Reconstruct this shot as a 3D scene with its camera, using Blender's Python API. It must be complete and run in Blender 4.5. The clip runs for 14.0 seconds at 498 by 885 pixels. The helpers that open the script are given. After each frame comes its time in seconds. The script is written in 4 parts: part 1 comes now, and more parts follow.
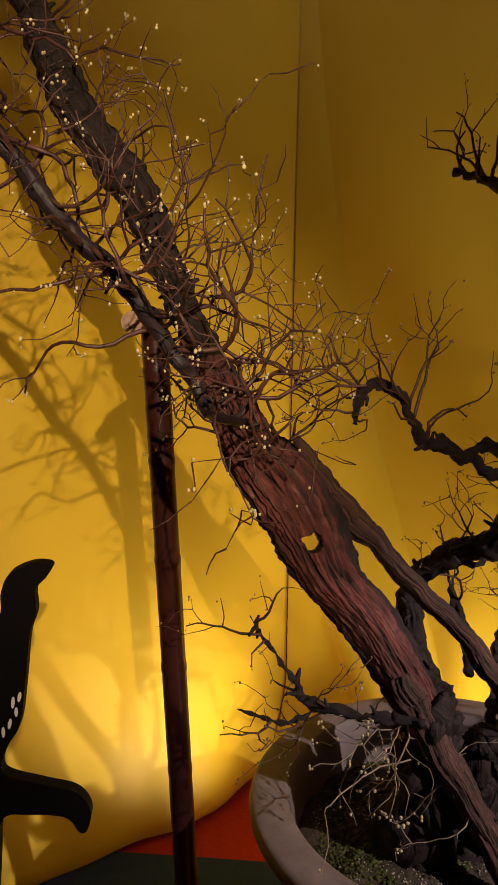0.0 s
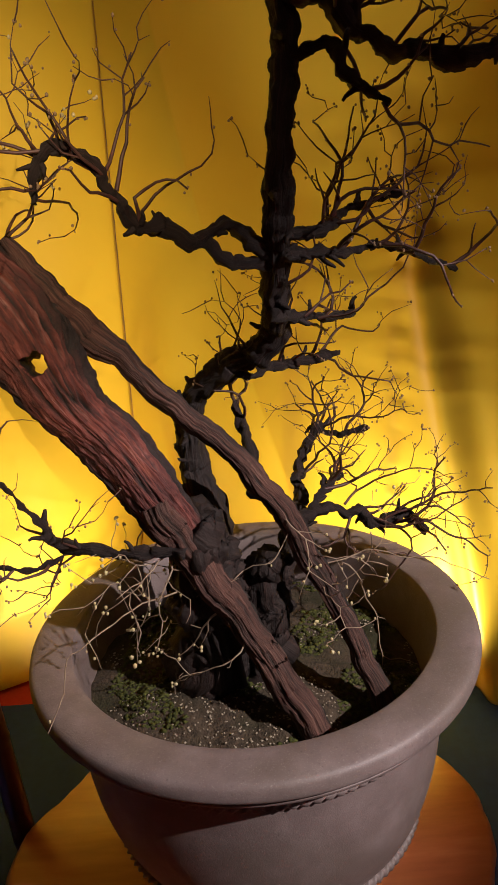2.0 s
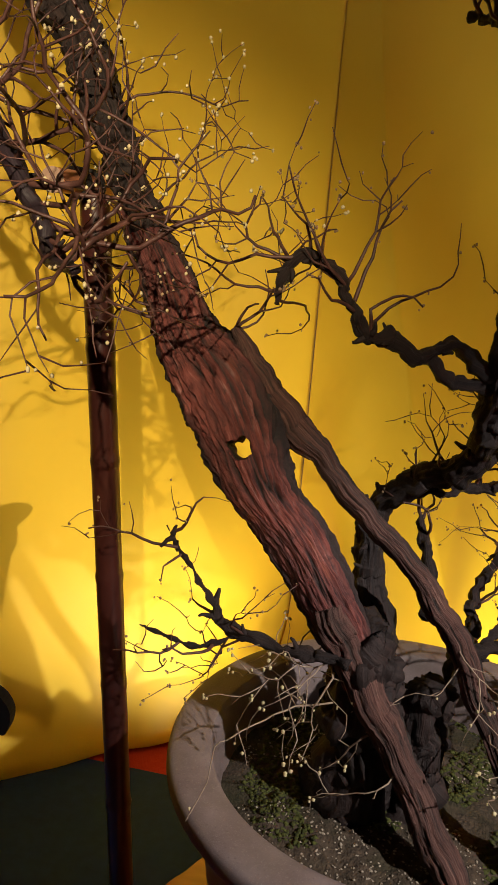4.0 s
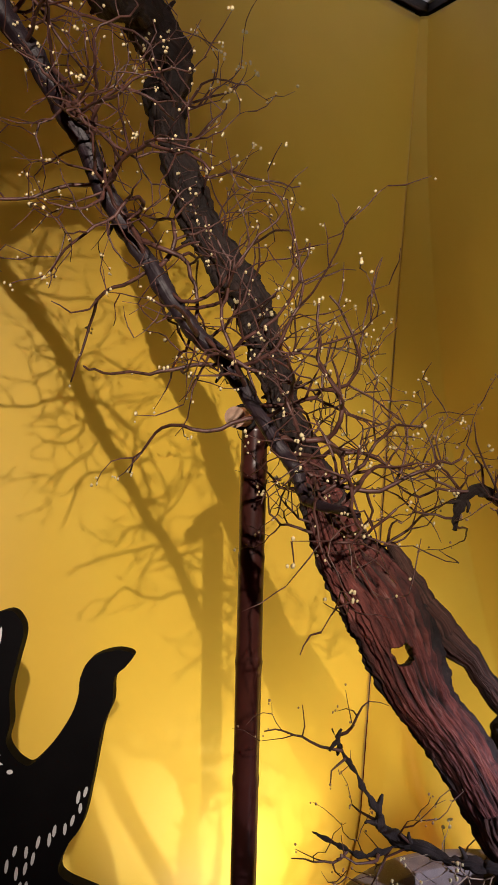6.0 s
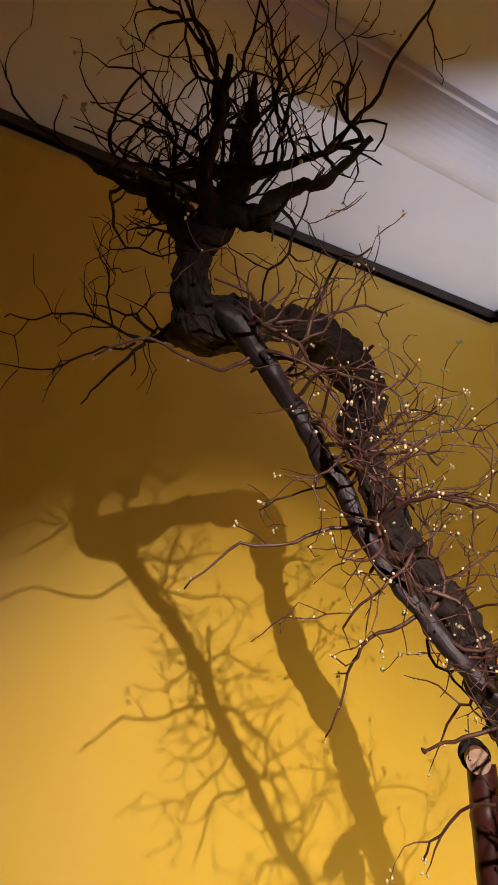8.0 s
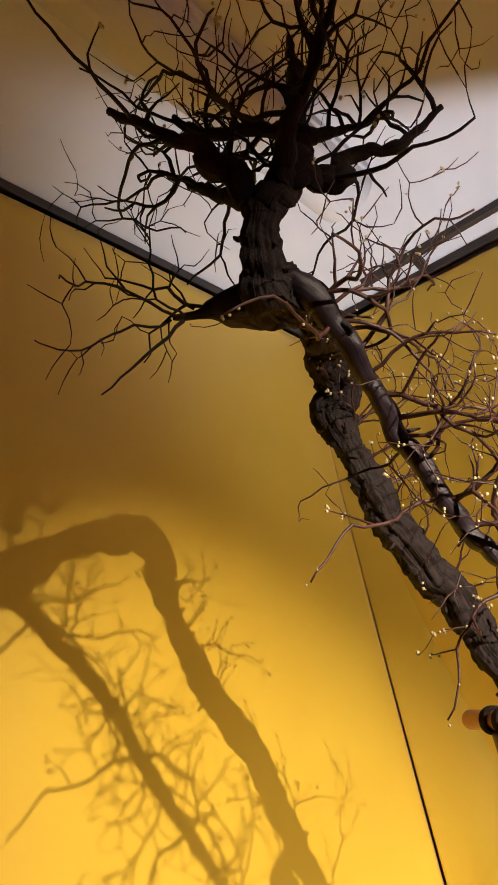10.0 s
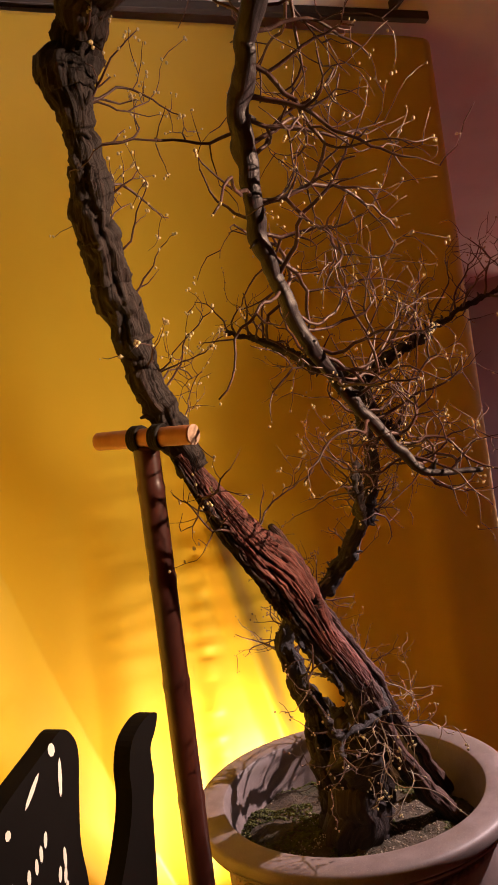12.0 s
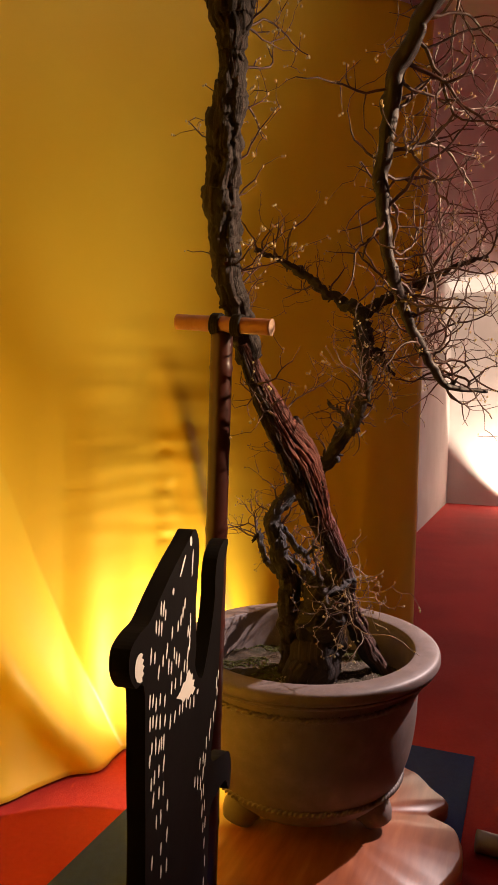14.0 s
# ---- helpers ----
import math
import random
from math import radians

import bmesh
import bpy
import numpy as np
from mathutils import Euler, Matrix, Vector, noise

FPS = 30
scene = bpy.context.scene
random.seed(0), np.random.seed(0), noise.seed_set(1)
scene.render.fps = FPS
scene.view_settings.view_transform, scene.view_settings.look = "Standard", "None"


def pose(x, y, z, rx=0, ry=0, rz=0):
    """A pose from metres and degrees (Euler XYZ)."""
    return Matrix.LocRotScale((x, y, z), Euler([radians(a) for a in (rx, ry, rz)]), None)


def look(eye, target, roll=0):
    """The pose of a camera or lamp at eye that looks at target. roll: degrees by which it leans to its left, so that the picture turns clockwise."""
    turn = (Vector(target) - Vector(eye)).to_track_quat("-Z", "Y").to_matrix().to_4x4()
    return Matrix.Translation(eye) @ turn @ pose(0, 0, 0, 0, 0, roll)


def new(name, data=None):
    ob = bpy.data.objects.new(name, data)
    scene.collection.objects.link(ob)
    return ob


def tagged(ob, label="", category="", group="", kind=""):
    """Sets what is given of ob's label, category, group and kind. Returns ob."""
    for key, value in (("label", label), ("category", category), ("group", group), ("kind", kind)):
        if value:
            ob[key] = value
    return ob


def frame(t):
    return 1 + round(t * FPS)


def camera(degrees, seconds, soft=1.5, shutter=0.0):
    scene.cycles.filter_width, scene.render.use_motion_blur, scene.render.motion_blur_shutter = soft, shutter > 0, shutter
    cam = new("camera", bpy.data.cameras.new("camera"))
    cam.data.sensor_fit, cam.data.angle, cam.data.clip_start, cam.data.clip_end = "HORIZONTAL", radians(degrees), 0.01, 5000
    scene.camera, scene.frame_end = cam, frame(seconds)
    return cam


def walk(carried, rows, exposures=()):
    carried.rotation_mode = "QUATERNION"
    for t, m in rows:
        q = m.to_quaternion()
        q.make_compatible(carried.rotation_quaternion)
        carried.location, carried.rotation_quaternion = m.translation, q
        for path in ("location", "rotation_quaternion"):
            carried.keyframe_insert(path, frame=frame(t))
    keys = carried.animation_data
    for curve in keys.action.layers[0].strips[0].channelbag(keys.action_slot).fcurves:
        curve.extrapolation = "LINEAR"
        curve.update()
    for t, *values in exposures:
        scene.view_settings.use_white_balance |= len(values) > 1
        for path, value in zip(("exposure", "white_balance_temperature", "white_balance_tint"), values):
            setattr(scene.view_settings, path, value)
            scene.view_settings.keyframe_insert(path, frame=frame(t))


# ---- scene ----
EXPOSURES = ((0, -1.35, 6500, 13), (1, -1.3, 6400, 12), (2, -0.8, 6250, 11), (3, -0.68, 6200, 9), (4, -0.85, 6100, 4), (6.5, -0.92, 5150, 16), (8, -0.58, 5250, 18), (10.5, -0.12, 5700, 12), (11.5, -0.05, 6600, 26), (12.5, 0.0, 7200, 34), (14, -0.12, 7100, 25))
cam = camera(38.51, 14.0)
PATH = [
    (0.0, 0.0570, -0.0070, 1.3365, 82.641, -1.270, 3.827),
    (0.5, 0.1969, 0.0880, 1.3349, 78.670, 0.185, 3.085),
    (1.0, 0.2583, 0.1162, 1.2804, 75.150, 0.815, 0.783),
    (1.5, 0.2910, 0.1338, 1.2593, 71.591, 1.692, -1.637),
    (2.0, 0.3267, 0.1558, 1.2450, 70.490, 2.369, -2.994),
    (2.5, 0.3266, 0.1730, 1.2393, 70.945, 2.963, -3.289),
    (3.0, 0.3107, 0.1915, 1.2427, 73.600, 1.982, -0.400),
    (3.5, 0.3002, 0.1775, 1.2525, 75.790, -0.803, 5.453),
    (4.0, 0.2691, 0.1583, 1.2628, 77.259, -4.328, 11.442),
    (6.5, -0.0328, -0.0354, 1.3118, 95.996, -5.274, 10.816),
    (7.0, -0.1125, -0.0382, 1.3299, 99.911, -4.947, 12.067),
    (7.5, -0.1906, -0.0553, 1.3635, 105.545, -4.542, 12.465),
    (8.0, -0.2905, -0.0550, 1.3994, 111.771, -3.906, 11.963),
    (10.5, -0.8702, 0.0857, 1.3717, 112.603, 12.924, -19.602),
    (11.0, -0.9881, 0.1666, 1.3415, 105.446, 13.855, -36.373),
    (11.5, -1.0648, 0.3275, 1.2939, 99.385, 11.161, -48.702),
    (12.0, -1.1433, 0.4212, 1.2838, 93.372, 7.220, -58.395),
    (12.5, -1.2528, 0.4585, 1.2565, 89.298, 3.585, -63.154),
    (13.0, -1.3132, 0.5339, 1.2318, 87.727, 0.924, -65.148),
    (13.5, -1.3896, 0.5812, 1.2138, 87.881, -0.531, -66.086),
    (14.0, -1.5281, 0.6148, 1.2028, 87.776, -1.218, -68.473),
]
walk(cam, [(t, pose(*p)) for t, *p in PATH], EXPOSURES)

# ---- light ----
world = bpy.data.worlds.new("dim_room")
scene.world = world
world.use_nodes = True
world.node_tree.nodes["Background"].inputs[0].default_value = (0.9, 0.75, 0.6, 1)
world.node_tree.nodes["Background"].inputs[1].default_value = 0.008


def spot(name, eye, target, watts, colour, angle, blend, size):
    data = bpy.data.lights.new(name, "SPOT")
    data.energy, data.color, data.spot_size, data.spot_blend, data.shadow_soft_size = watts, colour, radians(angle), blend, size
    ob = new(name, data)
    ob.matrix_world = look(eye, target)
    return ob


spot("exhibition_spot_front", (0.50, -1.06, 2.07), (-0.66, 1.89, 1.08), 560, (1.0, 0.76, 0.50), 38, 1.0, 0.012)
spot("exhibition_spot_side", (2.0, -0.35, 2.35), (0.42, 1.08, 0.62), 620, (1.0, 0.88, 0.84), 24, 0.7, 0.02)
spot("floor_uplight", (0.72, 1.48, 0.10), (0.78, 1.94, 0.44), 95, (1.0, 0.85, 0.58), 106, 1.0, 0.04)
# unseen fill, added to even out the brightness low on the back curtain
spot("back_curtain_fill", (0.16, 1.57, 0.10), (-0.30, 2.02, 0.64), 62, (1.0, 0.83, 0.54), 99, 1.0, 0.04)
spot("ceiling_uplight", (0.45, 1.56, 0.10), (0.20, 1.66, 3.0), 275, (1.0, 0.94, 0.90), 48, 1.0, 0.02)
spot("far_wall_uplight", (8.3, 0.55, 0.12), (9.0, 0.35, 0.9), 420, (1.0, 0.86, 0.66), 125, 0.25, 0.03)
# unseen fill, added to brighten the floor and walls beyond the curtain
spot("hall_fill", (4.5, -1.5, 2.9), (4.5, -0.5, 0.0), 260, (0.95, 0.85, 0.9), 140, 1.0, 0.3)


# ---- materials ----
def material(name, base, rough=0.6, metal=0.0):
    m = bpy.data.materials.new(name)
    m.use_nodes = True
    b = m.node_tree.nodes["Principled BSDF"]
    b.inputs["Base Color"].default_value = (*base, 1)
    b.inputs["Roughness"].default_value = rough
    b.inputs["Metallic"].default_value = metal
    return m, m.node_tree, b


def grain(nt, scale, detail=6.0, stretch=(1, 1, 1), coords="Object", rough=0.55):
    co = nt.nodes.new("ShaderNodeTexCoord")
    mp = nt.nodes.new("ShaderNodeMapping")
    mp.inputs["Scale"].default_value = stretch
    nt.links.new(co.outputs[coords], mp.inputs[0])
    n = nt.nodes.new("ShaderNodeTexNoise")
    n.inputs["Scale"].default_value, n.inputs["Detail"].default_value, n.inputs["Roughness"].default_value = scale, detail, rough
    nt.links.new(mp.outputs[0], n.inputs["Vector"])
    return n.outputs["Fac"]


def ramp(nt, fac, stops):
    r = nt.nodes.new("ShaderNodeValToRGB")
    while len(r.color_ramp.elements) < len(stops):
        r.color_ramp.elements.new(0.5)
    for e, (p, c) in zip(r.color_ramp.elements, stops):
        e.position, e.color = p, (*c, 1)
    nt.links.new(fac, r.inputs[0])
    return r.outputs[0]


def mix(nt, fac, a, b, mode="MIX"):
    n = nt.nodes.new("ShaderNodeMix")
    n.data_type, n.blend_type = "RGBA", mode
    if isinstance(fac, float):
        n.inputs[0].default_value = fac
    else:
        nt.links.new(fac, n.inputs[0])
    for k, v in ((6, a), (7, b)):
        if isinstance(v, tuple):
            n.inputs[k].default_value = (*v, 1)
        else:
            nt.links.new(v, n.inputs[k])
    return n.outputs[2]


def bump(nt, b, height, strength=0.4, distance=0.004):
    n = nt.nodes.new("ShaderNodeBump")
    n.inputs["Strength"].default_value, n.inputs["Distance"].default_value = strength, distance
    nt.links.new(height, n.inputs["Height"])
    nt.links.new(n.outputs[0], b.inputs["Normal"])


def surface(name, stops, scale, rough, stretch=(1, 1, 1), strength=0.4, distance=0.003, fine=None, stain=None, metal=0.0):
    """Two scales of colour, with relief from the finer one."""
    m, nt, b = material(name, stops[0][1], rough, metal)
    a = grain(nt, scale, 8, stretch)
    col = ramp(nt, a, stops)
    if stain:
        col = mix(nt, ramp(nt, grain(nt, stain[0], 4), [(0.42, (0, 0, 0)), (0.66, (1, 1, 1))]), col, stain[1])
    nt.links.new(col, b.inputs["Base Color"])
    bump(nt, b, grain(nt, fine or scale * 3, 8, stretch), strength, distance)
    return m, nt, b


CLOTH, nt, b = surface("golden_satin_cloth", [(0.3, (0.74, 0.475, 0.018)), (0.7, (0.79, 0.535, 0.026))], 2.0, 0.48, (1, 1, 1), 0.12, 0.002, 420)
b.inputs["Sheen Weight"].default_value = 0.15
CARPET = surface("red_carpet", [(0.3, (0.42, 0.018, 0.012)), (0.7, (0.52, 0.03, 0.02))], 60, 0.95, (1, 1, 1), 0.8, 0.004, 700, (1.4, (0.36, 0.014, 0.01)))[0]
SHEET = surface("blue_felt", [(0.3, (0.007, 0.030, 0.15)), (0.7, (0.010, 0.040, 0.19))], 40, 0.95, (1, 1, 1), 0.5, 0.002, 900)[0]
PLASTER = surface("white_plaster", [(0.3, (0.70, 0.69, 0.68)), (0.7, (0.78, 0.77, 0.76))], 3, 0.85, (1, 1, 1), 0.25, 0.002, 160)[0]
CEILING = surface("ceiling_board", [(0.3, (0.72, 0.71, 0.71)), (0.7, (0.79, 0.78, 0.78))], 2.5, 0.85, (1, 1, 1), 0.3, 0.002, 110)[0]
DARKWOOD = surface("dark_stained_wood", [(0.3, (0.030, 0.020, 0.016)), (0.7, (0.055, 0.036, 0.026))], 14, 0.5, (1, 1, 6), 0.3)[0]
FARWALL = surface("grey_wallpaper", [(0.3, (0.50, 0.46, 0.44)), (0.7, (0.56, 0.52, 0.50))], 3, 0.9, (1, 1, 1), 0.2, 0.002, 200)[0]
CERAMIC = surface("unglazed_stoneware", [(0.25, (0.160, 0.115, 0.108)), (0.5, (0.205, 0.155, 0.145)), (0.75, (0.265, 0.207, 0.196))], 22, 0.52, (1, 1, 1), 0.35, 0.0012, 420, (5.0, (0.15, 0.115, 0.095)))[0]
SOIL = surface("bonsai_soil", [(0.3, (0.040, 0.027, 0.016)), (0.7, (0.115, 0.080, 0.050))], 90, 0.95, (1, 1, 1), 1.0, 0.006, 240, (9.0, (0.030, 0.030, 0.008)))[0]
nt = CERAMIC.node_tree
b = nt.nodes["Principled BSDF"]
speck = mix(nt, ramp(nt, grain(nt, 520, 3, (1, 1, 1), "Object", 0.7), [(0.56, (0, 0, 0)), (0.68, (0.55, 0.55, 0.55))]), b.inputs["Base Color"].links[0].from_socket, (0.36, 0.31, 0.28))
speck = mix(nt, ramp(nt, grain(nt, 260, 3, (1, 1, 1), "Object", 0.7), [(0.60, (0, 0, 0)), (0.72, (0.7, 0.7, 0.7))]), speck, (0.075, 0.055, 0.05))
nt.links.new(speck, b.inputs["Base Color"])
MOSS = surface("moss", [(0.3, (0.035, 0.042, 0.007)), (0.7, (0.115, 0.120, 0.018))], 160, 0.95, (1, 1, 1), 1.0, 0.004, 420)[0]
GRIT = surface("pumice_grit", [(0.3, (0.26, 0.21, 0.15)), (0.7, (0.45, 0.38, 0.28))], 80, 0.9)[0]
BLACK = surface("black_board_paint", [(0.3, (0.0035, 0.003, 0.0035)), (0.7, (0.006, 0.005, 0.0055))], 9, 0.7, (1, 1, 1), 0.15)[0]
BLACK.node_tree.nodes["Principled BSDF"].inputs["Specular IOR Level"].default_value = 0.10
WHITE = material("white_paint", (0.80, 0.79, 0.78), 0.6)[0]
BAMBOO = surface("smoked_bamboo", [(0.25, (0.018, 0.007, 0.006)), (0.55, (0.052, 0.015, 0.011)), (0.8, (0.13, 0.040, 0.022))], 7, 0.3, (1, 1, 0.35), 0.2, 0.001, 60)[0]
BAMBOO_CUT = surface("cut_bamboo", [(0.3, (0.42, 0.16, 0.07)), (0.7, (0.55, 0.24, 0.12))], 30, 0.4, (1, 1, 1), 0.2)[0]
BAMBOO_END = surface("bamboo_end_grain", [(0.3, (0.32, 0.20, 0.13)), (0.7, (0.48, 0.32, 0.22))], 120, 0.7)[0]
ROPE = surface("black_palm_rope", [(0.3, (0.010, 0.008, 0.007)), (0.7, (0.022, 0.017, 0.014))], 200, 0.9)[0]
SLAB = surface("lacquered_wood_slab", [(0.25, (0.22, 0.055, 0.022)), (0.55, (0.34, 0.10, 0.04)), (0.8, (0.46, 0.17, 0.075))], 9, 0.34, (0.5, 3, 1), 0.1, 0.001)[0]
PALEWOOD = surface("pale_wood", [(0.3, (0.45, 0.22, 0.09)), (0.7, (0.58, 0.32, 0.15))], 20, 0.6, (4, 1, 1))[0]
METAL = surface("grey_metal", [(0.3, (0.30, 0.30, 0.30)), (0.7, (0.38, 0.38, 0.37))], 20, 0.4, metal=0.6)[0]
LAMPBLACK = material("lamp_housing", (0.012, 0.012, 0.012), 0.4)[0]
GLOW, nt, b = material("lamp_glass", (0.9, 0.8, 0.6), 0.4)
b.inputs["Emission Color"].default_value, b.inputs["Emission Strength"].default_value = (1.0, 0.75, 0.4, 1), 6.0


def bark(name, stops, scale, crust, strength=0.9, rough=0.8, flake=None):
    """Long fibres along the limb (the mesh's u runs along it), with dark crust on the raised edges and the same dark
    colour in the cracks.
    """
    m, nt, b = material(name, stops[0][1], rough)
    a = grain(nt, scale, 8, (0.10, 1, 1), "UV", 0.68)
    col = ramp(nt, a, stops)
    if flake:
        col = mix(nt, ramp(nt, grain(nt, 26, 5, (0.3, 1, 1), "UV", 0.6), [(0.60, (0, 0, 0)), (0.66, (0.85, 0.85, 0.85))]), col, flake)
    worn = ramp(nt, grain(nt, 11, 4, (0.45, 1, 1), "UV", 0.6), [(0.42, (0, 0, 0)), (0.62, (0.48, 0.48, 0.48))])
    col = mix(nt, worn, col, stops[0][1])
    c = grain(nt, 60, 8, (1, 1, 1), "Object", 0.7)
    lichen = ramp(nt, grain(nt, 150, 5, (1, 1, 1), "Object", 0.7), [(0.45, crust), (0.75, (2.6 * crust[0] + 0.004, 2.4 * crust[1] + 0.002, 2.2 * crust[2] + 0.001))])
    col = mix(nt, ramp(nt, c, [(0.56, (0, 0, 0)), (0.72, (0.8, 0.8, 0.8))]), col, lichen)
    at = nt.nodes.new("ShaderNodeAttribute")
    at.attribute_name = "crust"
    col = mix(nt, at.outputs["Fac"], col, lichen)
    nt.links.new(col, b.inputs["Base Color"])
    bump(nt, b, mix(nt, 0.45, grain(nt, scale * 2, 9, (0.10, 1, 1), "UV"), grain(nt, 170, 6, (1, 1, 1), "Object", 0.7)), strength, 0.006)
    return m


DEADWOOD = bark("split_red_bark", [(0.30, (0.016, 0.004, 0.004)), (0.42, (0.110, 0.025, 0.019)), (0.56, (0.225, 0.056, 0.040)), (0.69, (0.38, 0.19, 0.16))], 120, (0.010, 0.007, 0.006), 1.0, 0.72, (0.28, 0.072, 0.036))
ROOTBARK = bark("weathered_root_bark", [(0.28, (0.018, 0.009, 0.007)), (0.42, (0.080, 0.031, 0.022)), (0.58, (0.155, 0.070, 0.050)), (0.72, (0.30, 0.20, 0.15))], 120, (0.014, 0.011, 0.008), 1.0, 0.8)
DARKBARK = bark("dark_plum_bark", [(0.25, (0.005, 0.0028, 0.0022)), (0.5, (0.021, 0.0098, 0.0070)), (0.75, (0.066, 0.033, 0.024))], 90, (0.0075, 0.0045, 0.0034), 1.0, 0.72)
SMOOTHBARK = bark("young_plum_bark", [(0.25, (0.010, 0.0055, 0.0075)), (0.5, (0.020, 0.011, 0.0155)), (0.75, (0.045, 0.027, 0.034))], 45, (0.009, 0.005, 0.006), 0.35, 0.50)
TWIG = surface("plum_twig_bark", [(0.3, (0.042, 0.016, 0.012)), (0.7, (0.115, 0.050, 0.038))], 60, 0.48)[0]
# lit copy of the twig bark: the side spot's brightness is in the colour
LITTWIG = surface("spotlit_twig", [(0.3, (0.20, 0.13, 0.085)), (0.7, (0.42, 0.32, 0.22))], 60, 0.6)[0]
TIPBUD = surface("brown_leaf_buds", [(0.3, (0.20, 0.10, 0.06)), (0.7, (0.45, 0.32, 0.17))], 300, 0.6)[0]
BUD = surface("pale_plum_buds", [(0.3, (0.55, 0.44, 0.20)), (0.7, (0.72, 0.62, 0.36))], 300, 0.6)[0]


# ---- mesh tools ----
def mesh(name, verts, faces, mats, smooth=True):
    me = bpy.data.meshes.new(name)
    me.from_pydata([tuple(v) for v in verts], [], faces)
    for m in mats if isinstance(mats, (list, tuple)) else [mats]:
        me.materials.append(m)
    if smooth:
        me.polygons.foreach_set("use_smooth", [True] * len(me.polygons))
    me.update()
    return me


def part(name, me, parent, label=""):
    ob = new(name, me)
    ob.parent = parent
    if label:
        ob["label"] = label
    return ob


def thing(name, at, label, category, group="", kind=""):
    ob = new(name)
    ob.location = at
    ob.empty_display_size = 0.05
    bpy.context.view_layer.update()
    return tagged(ob, label, category, group, kind)


def bm_mesh(name, bm, mats, smooth=False):
    me = bpy.data.meshes.new(name)
    bmesh.ops.recalc_face_normals(bm, faces=bm.faces)
    bm.to_mesh(me)
    bm.free()
    for m in mats if isinstance(mats, (list, tuple)) else [mats]:
        me.materials.append(m)
    if smooth:
        me.polygons.foreach_set("use_smooth", [True] * len(me.polygons))
    return me


def box(name, size, mats, bevel=0.004, m=None):
    bm = bmesh.new()
    bmesh.ops.create_cube(bm, size=1)
    bmesh.ops.scale(bm, vec=size, verts=bm.verts)
    if bevel:
        bmesh.ops.bevel(bm, geom=bm.edges[:], offset=bevel, segments=2, affect="EDGES", profile=0.6)
    if m is not None:
        bmesh.ops.transform(bm, matrix=m, verts=bm.verts)
    return bm_mesh(name, bm, mats)


def spline(points, n):
    """Catmull-Rom through rows of any width, n rows out, evenly by row."""
    p = np.array(points, float)
    p = np.vstack([2 * p[0] - p[1], p, 2 * p[-1] - p[-2]])
    k = len(p) - 3
    out = []
    for u in np.linspace(0, k - 1e-6, n):
        i, f = int(u), u - int(u)
        a, b_, c, d = p[i:i + 4]
        out.append(0.5 * (2 * b_ + (c - a) * f + (2 * a - 5 * b_ + 4 * c - d) * f * f + (3 * b_ - a - 3 * c + d) * f ** 3))
    return np.array(out)


def frames(pts):
    """A side and an up for each point of a line, carried along without twist."""
    t = np.gradient(pts, axis=0)
    t /= np.linalg.norm(t, axis=1)[:, None] + 1e-9
    s = np.cross(t[0], (0.13, 0.91, 0.38))
    side = []
    for d in t:
        s = s - d * (s @ d)
        s /= np.linalg.norm(s) + 1e-9
        side.append(s.copy())
    side = np.array(side)
    return t, side, np.cross(t, side)


